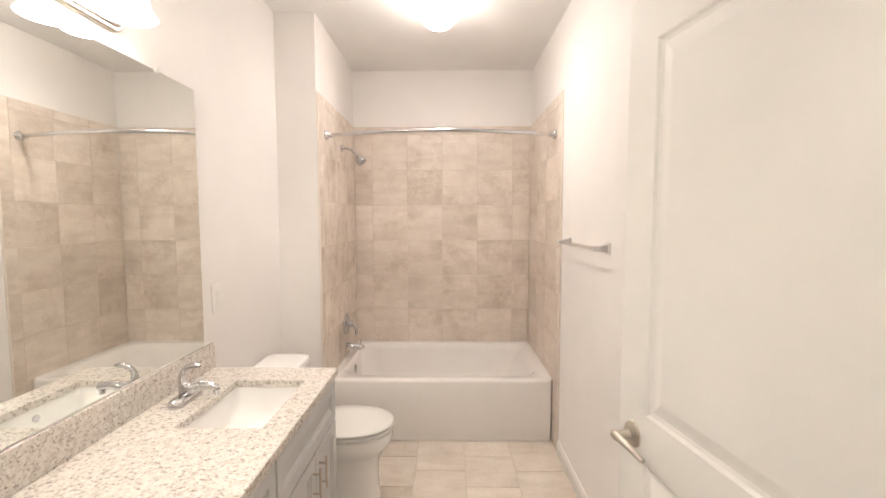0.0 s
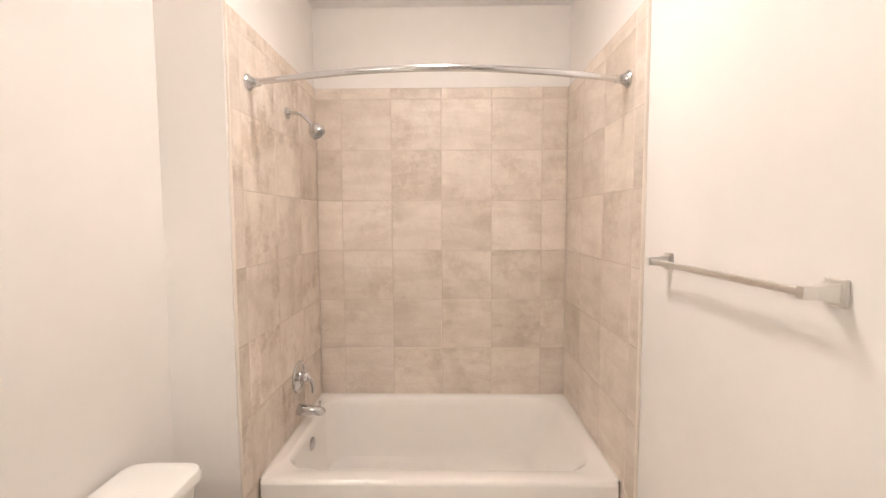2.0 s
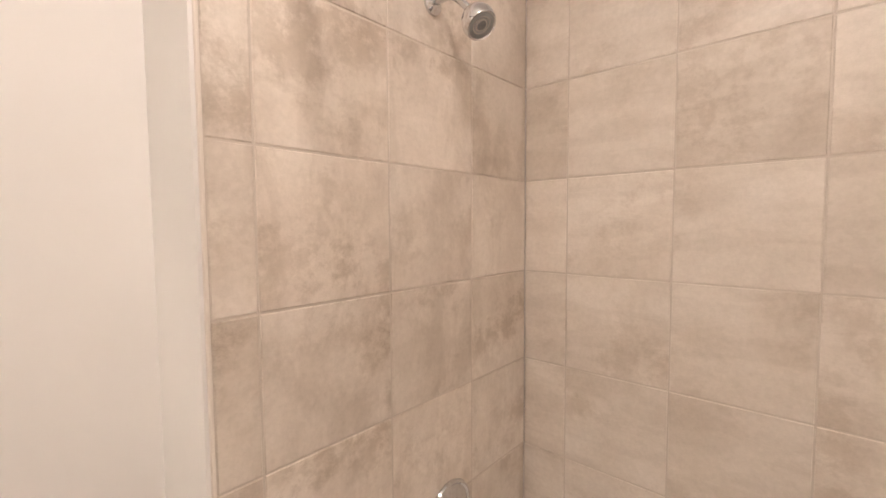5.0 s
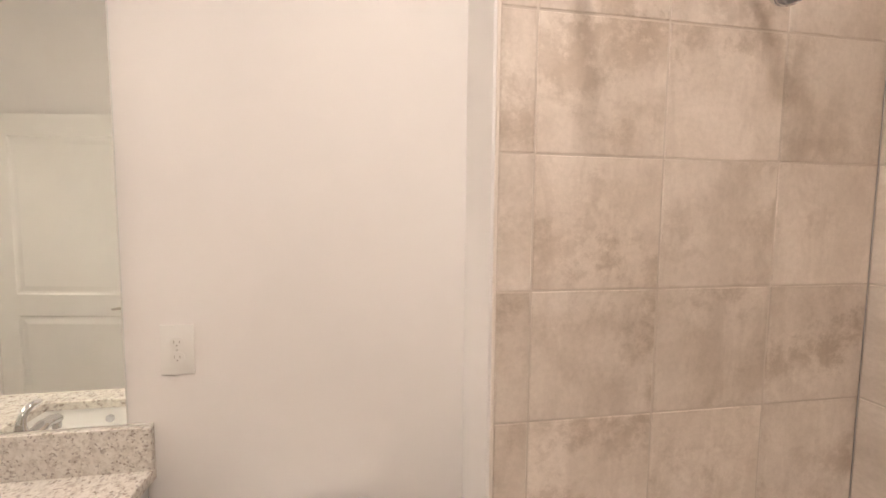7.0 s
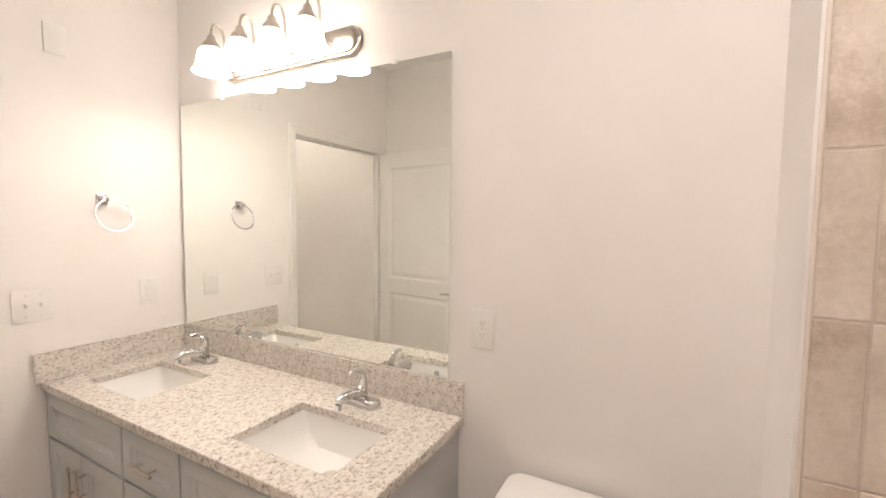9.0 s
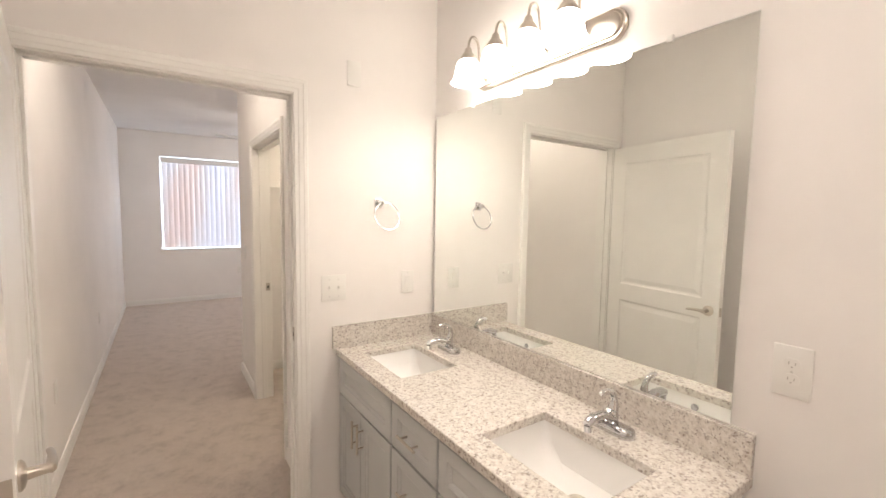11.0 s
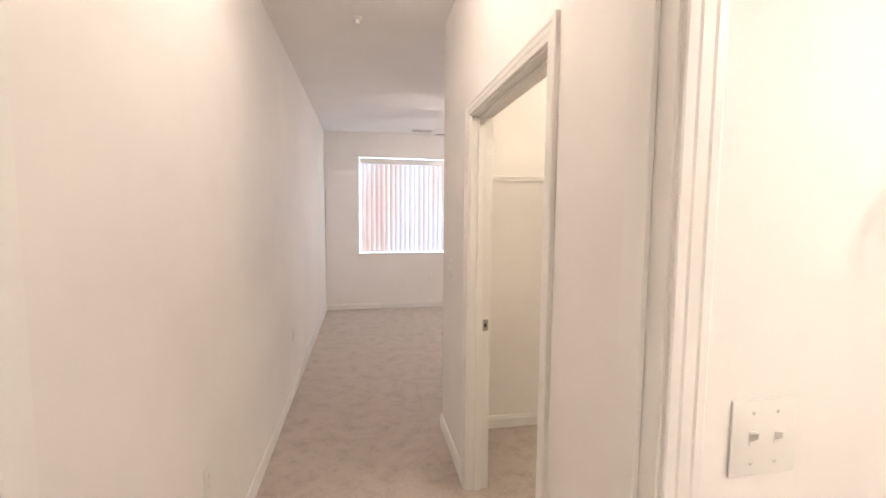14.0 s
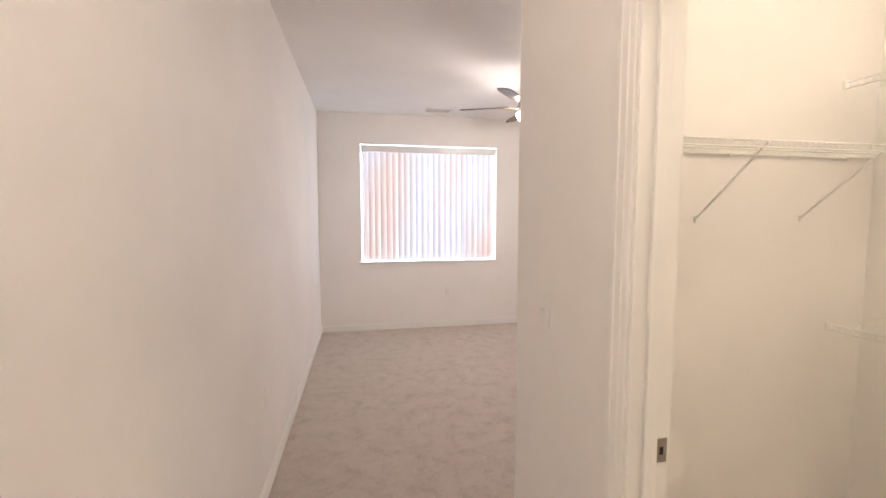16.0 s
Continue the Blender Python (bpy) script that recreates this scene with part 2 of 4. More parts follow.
def structure(name, bm, mat, label="", category="", smooth=False):
    ob = new(name, mesh_from(name, bm, mat, smooth))
    return tagged(ob, label, category, "", "structure")


def box(bm, x0, x1, y0, y1, z0, z1, bevel=0.0, seg=2):
    vs = bmesh.ops.create_cube(bm, size=1.0)["verts"]
    for v in vs:
        v.co = Vector((x0 + (v.co.x + 0.5) * (x1 - x0), y0 + (v.co.y + 0.5) * (y1 - y0), z0 + (v.co.z + 0.5) * (z1 - z0)))
    if bevel > 0:
        es = list({e for v in vs for e in v.link_edges})
        bmesh.ops.bevel(bm, geom=es, offset=bevel, segments=seg, affect='EDGES', profile=0.5, clamp_overlap=True)
    return bm


def boxes(*rows, bevel=0.0, seg=2):
    bm = bmesh.new()
    for r in rows:
        box(bm, *r, bevel=bevel, seg=seg)
    return bm


def loft(bm, loops, cap_start=False, cap_end=False, closed=True):
    rings = [[bm.verts.new(p) for p in loop] for loop in loops]
    n = len(rings[0])
    for a, b in zip(rings, rings[1:]):
        for i in range(n if closed else n - 1):
            j = (i + 1) % n
            bm.faces.new((a[i], a[j], b[j], b[i]))
    if cap_start:
        bm.faces.new(rings[0][::-1])
    if cap_end:
        bm.faces.new(rings[-1])
    return bm


def rr(x0, x1, y0, y1, r, z, n=6):
    """A rounded rectangle loop at height z."""
    pts = []
    for cx, cy, a0 in ((x1 - r, y1 - r, 0), (x0 + r, y1 - r, 90), (x0 + r, y0 + r, 180), (x1 - r, y0 + r, 270)):
        for i in range(n + 1):
            a = radians(a0 + 90 * i / n)
            pts.append((cx + r * math.cos(a), cy + r * math.sin(a), z))
    return pts


def lathe(bm, profile, centre=(0, 0, 0), axis='Z', n=28, cap_start=True, cap_end=True):
    """Turns (radius, height) pairs round an axis through centre."""
    c = Vector(centre)
    loops = []
    for r, h in profile:
        ring = []
        for i in range(n):
            a = 2 * math.pi * i / n
            p = (r * math.cos(a), r * math.sin(a), h)
            if axis == 'X':
                p = (h, p[0], p[1])
            elif axis == 'Y':
                p = (p[1], h, p[0])
            ring.append(c + Vector(p))
        loops.append(ring)
    return loft(bm, loops, cap_start, cap_end)


def tube(bm, path, radius, n=12, caps=True):
    """A round tube along a list of points; radius may be a list."""
    pts = [Vector(p) for p in path]
    rad = radius if isinstance(radius, (list, tuple)) else [radius] * len(pts)
    up = Vector((0, 0, 1))
    loops, last = [], None
    for i, p in enumerate(pts):
        d = (pts[min(i + 1, len(pts) - 1)] - pts[max(i - 1, 0)]).normalized()
        if last is None:
            side = d.cross(up)
            if side.length < 0.05:
                side = d.cross(Vector((0, 1, 0)))
        else:
            side = last - d * last.dot(d)
        side.normalize()
        last = side
        w = d.cross(side)
        loops.append([p + rad[i] * (math.cos(2 * math.pi * k / n) * side + math.sin(2 * math.pi * k / n) * w) for k in range(n)])
    return loft(bm, loops, caps, caps)


def arc(f, n=14):
    return [f(i / n) for i in range(n + 1)]


def bez(a, b, c, d, n=14):
    a, b, c, d = Vector(a), Vector(b), Vector(c), Vector(d)
    return [(1 - t) ** 3 * a + 3 * (1 - t) ** 2 * t * b + 3 * (1 - t) * t * t * c + t ** 3 * d for t in (i / n for i in range(n + 1))]


# ---- large structure ----
T = 0.12
structure("wall_west", boxes((XL - T, XL, YDH, YW + T, 0, CEIL)), WALL, "cream painted drywall beside the vanity", "wall")
structure("wall_wing", boxes((XL - T, -TILE_X - 0.010, YW, YB + T, 0, CEIL)), WALL, "short painted wing wall at the head of the tub", "wall")
structure("wall_east", boxes((XR, XR + T, YDH, YB + T, 0, CEIL)), WALL, "cream painted drywall with a towel bar", "wall")
structure("wall_tub_back", boxes((-TILE_X - 0.010, XR, YB, YB + T, 0, CEIL)), WALL, "painted drywall above the tub tiles", "wall")
structure("wall_door", boxes((XL, DX0 - 0.02, YDH, YD, 0, CEIL), (DX1 + 0.02, XR, YDH, YD, 0, CEIL), (DX0 - 0.02, DX1 + 0.02, YDH, YD, DH + 0.02, CEIL)), WALL, "cream painted wall with the bathroom doorway", "wall")
structure("wall_hall_east", boxes((XH, XH + T, YF - T, YDH, 0, CEIL)), WALL, "long plain painted hall and bedroom wall", "wall")
structure("wall_closet_front", boxes((XCB, XC, YCO, CY0 - 0.02, 0, CEIL), (XCB, XC, CY1 + 0.02, YDH, 0, CEIL), (XCB, XC, CY0 - 0.02, CY1 + 0.02, CH + 0.02, CEIL)), WALL, "painted hall wall with the closet doorway", "wall")
structure("wall_closet_end", boxes((XBW, XCB, YCO, YCI, 0, CEIL)), WALL, "painted closet end wall behind the wire shelf", "wall")
structure("wall_closet_side", boxes((XCW - T, XCW, YCI, YDH, 0, CEIL)), WALL, "painted closet side wall", "wall")
structure("wall_closet_near", boxes((XCW - T, XL - T, YDH, YDH + T, 0, CEIL)), WALL, "painted closet wall", "wall")
structure("wall_window", boxes((XBW - T, WX0, YF - T, YF, 0, CEIL), (WX1, XH, YF - T, YF, 0, CEIL), (WX0, WX1, YF - T, YF, 0, WZ0), (WX0, WX1, YF - T, YF, WZ1, CEIL)), WALL, "painted bedroom wall round the window", "wall")
structure("wall_bedroom_side", boxes((XBW - T, XBW, YF, YCI, 0, CEIL)), WALL, "plain painted bedroom wall", "wall")
structure("ceiling", boxes((XBW - T, XH + T, YF - T, YB + T, CEIL, CEIL + 0.1)), CEILING, "white painted textured ceiling", "ceiling")
structure("floor_bath", boxes((XL, XR, YDH + 0.045, YB, -0.1, -0.003)), FLOOR_GROUT, "grouted beige floor tile", "floor")
structure("floor_carpet", boxes((XBW, XH, YF, YCO, -0.1, 0.0), (XCW, XH, YCO, YDH + 0.045, -0.1, 0.0)), CARPET, "beige cut-pile carpet", "floor")
structure("ground_outside", boxes((-60, 60, -80, YF - 0.6, -3.2, -3.0)), painted("outside_ground", (0.30, 0.29, 0.25), 0.9), "pale ground outside the window", "ground")


def base_profile(bm, p0, p1, inward):
    """A baseboard with an eased and stepped top along p0-p1; inward points into the room."""
    d = Vector(inward)
    prof = [(0.0, 0.0), (0.014, 0.0), (0.014, 0.062), (0.011, 0.070), (0.008, 0.078), (0.007, 0.086), (0.0, 0.088)]
    loops = [[Vector((p[0], p[1], 0)) + d * o + Vector((0, 0, h)) for o, h in prof] for p in (p0, p1)]
    return loft(bm, loops, True, True)


def baseboard(p0, p1, inward):
    structure("baseboard", base_profile(bmesh.new(), p0, p1, inward), TRIM, "white painted moulded baseboard", "baseboard")


baseboard((XR, 1.10), (XR, 2.60), (-1, 0, 0))
baseboard((XR, YD), (XR, 1.10), (-1, 0, 0))
baseboard((XL, 1.80), (XL, YW), (1, 0, 0))
baseboard((XL + 0.014, YW), (-TILE_X - 0.012, YW), (0, -1, 0))
baseboard((XH, YF), (XH, YDH), (-1, 0, 0))
baseboard((XC, YCO), (XC, CY0 - 0.075), (1, 0, 0))
baseboard((XC, CY1 + 0.075), (XC, YDH), (1, 0, 0))
baseboard((XBW, YF), (XH - 0.014, YF), (0, 1, 0))
baseboard((XCW, YCI), (XCB, YCI), (0, 1, 0))
baseboard((XCW, YCI + 0.014), (XCW, YDH), (1, 0, 0))
baseboard((XBW, YCO), (XC + 0.014, YCO), (0, -1, 0))


def casing(name, spans, face, axis, out):
    """Mitred door casing with a moulded profile, on the wall plane at face."""
    u0, u1, h = spans
    prof = [(0.0, 0.0), (0.0, 0.008), (0.003, 0.010), (0.018, 0.0115), (0.022, 0.014), (0.040, 0.0155), (0.044, 0.018), (0.057, 0.018), (0.062, 0.015), (0.062, 0.0)]
    loops = []
    for station in range(4):
        ring_ = []
        for a, t in prof:
            u = u0 - a if station < 2 else u1 + a
            z = 0.0 if station in (0, 3) else h + a
            ring_.append((u, face + out * t, z) if axis == 'x' else (face + out * t, u, z))
        loops.append(ring_)
    structure(name, loft(bmesh.new(), loops, True, True), TRIM, "white painted moulded door casing", "trim")


casing("trim_bath_door", (DX0 - 0.006, DX1 + 0.006, DH + 0.006), YD, 'x', 1)
casing("trim_bath_door_hall", (DX0 - 0.006, DX1 + 0.006, DH + 0.006), YDH, 'x', -1)
casing("trim_closet_door", (CY0 - 0.006, CY1 + 0.006, CH + 0.006), XC, 'y', 1)
casing("trim_closet_door_inside", (CY0 - 0.006, CY1 + 0.006, CH + 0.006), XCB, 'y', -1)
structure("trim_bath_jamb", boxes((DX0 - 0.02, DX0, YDH, YD, 0, DH), (DX1, DX1 + 0.02, YDH, YD, 0, DH), (DX0 - 0.02, DX1 + 0.02, YDH, YD, DH, DH + 0.02),
                                  (DX0, DX0 + 0.011, YDH + 0.035, YD - 0.04, 0, DH - 0.011), (DX1 - 0.011, DX1, YDH + 0.035, YD - 0.04, 0, DH - 0.011), (DX0, DX1, YDH + 0.035, YD - 0.04, DH - 0.011, DH), bevel=0.0015, seg=1), TRIM, "white painted door jamb with stop", "trim")
structure("trim_closet_jamb", boxes((XCB, XC, CY0 - 0.02, CY0, 0, CH), (XCB, XC, CY1, CY1 + 0.02, 0, CH), (XCB, XC, CY0 - 0.02, CY1 + 0.02, CH, CH + 0.02),
                                    (XCB + 0.04, XC - 0.04, CY0, CY0 + 0.011, 0, CH - 0.011), (XCB + 0.04, XC - 0.04, CY1 - 0.011, CY1, 0, CH - 0.011), (XCB + 0.04, XC - 0.04, CY0, CY1, CH - 0.011, CH), bevel=0.0015, seg=1), TRIM, "white painted closet jamb with stop", "trim")

# ---- bathroom: tub and shower ----
def bathtub():
    tub = thing("bathtub", (0, 3.17, 0), "white acrylic alcove bathtub with a plain apron", "bathtub")
    x0, x1, y0, y1 = -0.758, 0.758, 2.727, 3.616
    bm = bmesh.new()
    r = 0.012
    loops = [rr(x0, x1, y0 + 0.012, y1, r, 0.0), rr(x0, x1, y0 + 0.012, y1, r, 0.035), rr(x0, x1, y0 + 0.003, y1, r, 0.05), rr(x0, x1, y0, y1, r, RIM - 0.022),
             rr(x0, x1, y0 + 0.003, y1, r, RIM - 0.008), rr(x0 + 0.002, x1 - 0.002, y0 + 0.012, y1 - 0.002, r, RIM),
             rr(x0 + 0.050, x1 - 0.062, y0 + 0.085, y1 - 0.045, 0.13, RIM), rr(x0 + 0.058, x1 - 0.075, y0 + 0.095, y1 - 0.055, 0.13, RIM - 0.008),
             rr(x0 + 0.066, x1 - 0.105, y0 + 0.105, y1 - 0.065, 0.13, RIM - 0.045), rr(x0 + 0.085, x1 - 0.25, y0 + 0.135, y1 - 0.095, 0.14, 0.15),
             rr(x0 + 0.105, x1 - 0.30, y0 + 0.165, y1 - 0.125, 0.13, 0.10), rr(x0 + 0.15, x1 - 0.36, y0 + 0.21, y1 - 0.17, 0.10, 0.085)]
    loft(bm, loops, False, True)
    part("tub_shell", bm, ACRYLIC, tub)
    bm = bmesh.new()
    lathe(bm, [(0.036, 0.0), (0.036, 0.006), (0.030, 0.011), (0.0305, 0.011), (0.012, 0.013)], (x0 + 0.071, 3.185, 0.345), 'X')
    part("overflow_plate", bm, CHROME, tub, "round chrome overflow plate")
    bm = bmesh.new()
    lathe(bm, [(0.03, 0.0), (0.03, 0.006), (0.018, 0.009)], (x0 + 0.27, 3.185, 0.086))
    part("drain", bm, CHROME, tub, "chrome drain")
    bm = bmesh.new()
    box(bm, x0 - 0.003, x1 + 0.003, y1 - 0.002, y1 + 0.005, RIM - 0.002, RIM + 0.004, 0.002, 1)
    for a, b in ((x0 - 0.004, x0 + 0.003), (x1 - 0.003, x1 + 0.004)):
        box(bm, a, b, y0 + 0.012, y1 - 0.002, RIM - 0.002, RIM + 0.004, 0.002, 1)
    part("caulk_bead", bm, CAULK, tub, "thin pale caulk bead")
    return tub


bathtub()

# Curved shower rod
rod = thing("shower_rod", (0, 2.76, 2.085), "curved chrome shower rod between the tile walls", "shower rod")
part("rod_tube", tube(bmesh.new(), arc(lambda t: (-TILE_X + 0.02 + t * (2 * TILE_X - 0.04), 2.757 - 0.145 * math.sin(math.pi * t), 2.085), 40), 0.0125, 14), CHROME, rod)
for s in (-1, 1):
    bm = bmesh.new()
    lathe(bm, [(0.033, 0.0), (0.034, -s * 0.006), (0.026, -s * 0.014), (0.018, -s * 0.030), (0.016, -s * 0.05)], (s * (TILE_X - 0.001), 2.755, 2.085), 'X')
    part("rod_flange", bm, CHROME, rod)

# Shower head with its bent arm
head = thing("wall_shower", (-TILE_X, 3.16, 2.06), "chrome shower head on a bent wall arm", "shower head")
bm = bmesh.new()
lathe(bm, [(0.030, 0.0), (0.029, 0.006), (0.020, 0.013), (0.012, 0.016)], (-TILE_X + 0.001, 3.16, 2.065), 'X')
part("wall_flange", bm, CHROME, head)
A0 = Vector((-TILE_X + 0.012, 3.16, 2.065))
A1 = Vector((-TILE_X + 0.120, 3.16, 2.012))
part("shower_arm", tube(bmesh.new(), bez(A0, A0 + Vector((0.06, 0, 0.004)), A1 + Vector((-0.04, 0, 0.045)), A1), 0.0095, 12), CHROME, head)
bm = bmesh.new()
lathe(bm, [(0.012, 0.0), (0.016, 0.004), (0.016, 0.014), (0.020, 0.017), (0.030, 0.024), (0.037, 0.036), (0.040, 0.050), (0.039, 0.062), (0.036, 0.070), (0.034, 0.068)], (0, 0, 0))
spray = part("spray_head", bm, CHROME, head)
spray.matrix_parent_inverse = head.matrix_basis.inverted()
aim = Vector((0.62, -0.10, -0.78)).normalized()
spray.matrix_basis = Matrix.Translation(A1) @ aim.to_track_quat('Z', 'Y').to_matrix().to_4x4()
bm = bmesh.new()
lathe(bm, [(0.034, 0.0660), (0.031, 0.0690), (0.022, 0.0690), (0.021, 0.0675), (0.012, 0.0680)], (0, 0, 0))
for k in range(24):
    a = 2 * math.pi * k / 24
    for rad in (0.027, 0.017):
        lathe(bm, [(0.0016, 0.0672), (0.0012, 0.0712)], (rad * math.cos(a), rad * math.sin(a), 0), n=6)
sub("spray_face", bm, material("grey_rubber", (0.34, 0.34, 0.34), 0.4, 0.2), spray, "grey spray face with nozzles")

# Valve trim
valve = thing("shower_valve", (-TILE_X, 3.215, 0.70), "round chrome tub valve plate with a lever", "shower valve")
bm = bmesh.new()
lathe(bm, [(0.083, 0.0), (0.085, 0.005), (0.082, 0.011), (0.076, 0.012), (0.071, 0.008), (0.052, 0.011), (0.036, 0.017), (0.034, 0.022), (0.028, 0.022)], (-TILE_X + 0.001, 3.215, 0.70), 'X', 40)
part("escutcheon", bm, CHROME, valve)
bm = bmesh.new()
lathe(bm, [(0.026, 0.016), (0.026, 0.045), (0.022, 0.056), (0.012, 0.060)], (-TILE_X, 3.215, 0.70), 'X')
tube(bm, bez((-TILE_X + 0.045, 3.215, 0.70), (-TILE_X + 0.075, 3.213, 0.69), (-TILE_X + 0.090, 3.205, 0.66), (-TILE_X + 0.085, 3.20, 0.615)), [0.015] + [0.012] * 8 + [0.010] * 5 + [0.007])
part("lever", bm, CHROME, valve)

# Tub spout
spout = thing("tub_spout", (-TILE_X, 3.20, 0.515), "chrome tub spout with a diverter knob", "tub spout")
bm = bmesh.new()
SP = Vector((-TILE_X + 0.001, 3.205, 0.522))
tube(bm, [SP, SP + Vector((0.012, 0, 0)), SP + Vector((0.05, 0, -0.001)), SP + Vector((0.10, 0, -0.004)), SP + Vector((0.130, 0, -0.010)), SP + Vector((0.140, 0, -0.017))], [0.030, 0.030, 0.028, 0.025, 0.022, 0.014], 20)
part("spout_body", bm, CHROME, spout)
part("diverter_knob", lathe(bmesh.new(), [(0.004, 0.015), (0.004, 0.038), (0.008, 0.040), (0.008, 0.048), (0.004, 0.050)], tuple(SP + Vector((0.118, 0, 0)))), CHROME, spout)

# Towel bar
bar = thing("towel_bar", (XR, 2.12, 1.39), "square chrome towel bar on the painted wall", "towel bar")
for y in (1.825, 2.425):
    bm = bmesh.new()
    box(bm, XR - 0.010, XR, y - 0.024, y + 0.024, 1.366, 1.420, 0.004)
    loft(bm, [[(XR - 0.008, y + a * 0.016, 1.392 + b * 0.018) for a, b in ((-1, -1), (1, -1), (1, 1), (-1, 1))], [(XR - 0.045, y + a * 0.009, 1.392 + b * 0.012) for a, b in ((-1, -1), (1, -1), (1, 1), (-1, 1))],
              [(XR - 0.072, y + a * 0.009, 1.392 + b * 0.012) for a, b in ((-1, -1), (1, -1), (1, 1), (-1, 1))]], True, True)
    part("mount_post", bm, SATIN, bar, smooth=False)
part("bar", boxes((XR - 0.066, XR - 0.054, 1.825, 2.425, 1.384, 1.400), bevel=0.002), SATIN, bar)


# ---- bathroom: toilet ----
def egg(cx, cy, back, front, half, z, n=36):
    """An elongated bowl outline; it points along +x."""
    pts = []
    for i in range(n):
        a = 2 * math.pi * i / n
        c, s = math.cos(a), math.sin(a)
        ln = front if c > 0 else back
        pts.append((cx + ln * math.copysign(abs(c) ** 0.9, c), cy + half * math.copysign(abs(s) ** (0.95 if c > 0 else 0.72), s), z))
    return pts


def toilet():
    cy = 2.165
    t = thing("toilet", (-0.62, cy, 0), "white two-piece toilet with a closed lid", "toilet")
    bm = bmesh.new()
    cx = -0.50
    loft(bm, [egg(cx, cy, 0.30, 0.178, 0.118, 0.0), egg(cx, cy, 0.30, 0.178, 0.118, 0.012), egg(cx, cy, 0.295, 0.172, 0.112, 0.03), egg(cx, cy, 0.29, 0.166, 0.107, 0.10),
              egg(cx, cy, 0.28, 0.166, 0.108, 0.18), egg(cx, cy, 0.275, 0.176, 0.118, 0.235), egg(cx, cy, 0.27, 0.205, 0.142, 0.275), egg(cx, cy, 0.27, 0.236, 0.168, 0.31), egg(cx, cy, 0.27, 0.248, 0.178, 0.345),
              egg(cx, cy, 0.27, 0.249, 0.179, 0.380), egg(cx, cy, 0.26, 0.240, 0.170, 0.387)], True, True)
    box(bm, -1.0, -0.72, cy - 0.11, cy + 0.11, 0.20, 0.386, 0.03, 3)
    part("bowl", bm, PORCELAIN, t)
    bm = bmesh.new()
    loft(bm, [egg(cx, cy, 0.20, 0.250, 0.182, 0.391), egg(cx, cy, 0.205, 0.254, 0.186, 0.396), egg(cx, cy, 0.205, 0.254, 0.186, 0.404), egg(cx, cy, 0.20, 0.248, 0.180, 0.409)], True, True)
    part("seat", bm, SEAT, t)
    bm = bmesh.new()
    loft(bm, [egg(cx, cy, 0.205, 0.246, 0.180, 0.413), egg(cx, cy, 0.208, 0.252, 0.185, 0.418), egg(cx, cy, 0.207, 0.250, 0.183, 0.426), egg(cx, cy, 0.20, 0.240, 0.174, 0.431), egg(cx, cy, 0.12, 0.14, 0.10, 0.435)], True, True)
    lid = part("lid", bm, SEAT, t)
    for s in (-1, 1):
        bm = bmesh.new()
        box(bm, -0.725, -0.69, cy + s * 0.075 - 0.02, cy + s * 0.075 + 0.02, 0.388, 0.425, 0.006)
        part("hinge_cap", bm, SEAT, t)
    bm = bmesh.new()
    loft(bm, [rr(-0.985, -0.80, cy - 0.165, cy + 0.165, 0.035, 0.38), rr(-0.995, -0.785, cy - 0.175, cy + 0.175, 0.04, 0.41), rr(-1.0, -0.77, cy - 0.190, cy + 0.190, 0.045, 0.692)], True, True)
    part("tank", bm, PORCELAIN, t)
    bm = bmesh.new()
    loft(bm, [rr(-1.005, -0.760, cy - 0.195, cy + 0.195, 0.05, 0.693), rr(-1.008, -0.752, cy - 0.202, cy + 0.202, 0.055, 0.701), rr(-1.008, -0.752, cy - 0.202, cy + 0.202, 0.055, 0.722),
              rr(-1.003, -0.758, cy - 0.196, cy + 0.196, 0.05, 0.732), rr(-0.985, -0.78, cy - 0.175, cy + 0.175, 0.04, 0.736)], True, True)
    part("tank_lid", bm, PORCELAIN, t)
    bm = bmesh.new()
    lathe(bm, [(0.014, 0.0), (0.014, 0.008), (0.008, 0.012)], (-0.776, cy - 0.13, 0.655), 'X')
    tube(bm, [(-0.765, cy - 0.13, 0.655), (-0.757, cy - 0.10, 0.652), (-0.757, cy - 0.05, 0.645)], [0.006, 0.006, 0.008])
    part("flush_lever", bm, CHROME, t, "chrome flush lever")


toilet()

# ---- bathroom: vanity ----
CXB, CXF = XL + 0.004, -0.475      # cabinet back and face
CTX = -0.447                       # counter front
CY_A, CY_B = 0.205, 1.768          # cabinet ends
CT0, CT1 = YD + 0.001, 1.787       # counter ends
CTZ0, CTZ1 = 0.828, 0.858


def shaker(bm, y0, y1, z0, z1, x):
    """A framed cabinet front with a recessed flat panel and a sloped inner edge, facing +x."""
    def rect(i, d):
        return [(x + d, y0 + i, z0 + i), (x + d, y1 - i, z0 + i), (x + d, y1 - i, z1 - i), (x + d, y0 + i, z1 - i)]
    loft(bm, [rect(0, 0.0), rect(0, 0.017), rect(0.002, 0.019), rect(0.048, 0.019), rect(0.052, 0.015), rect(0.060, 0.012), rect(0.064, 0.008)], True, True)
    return bm


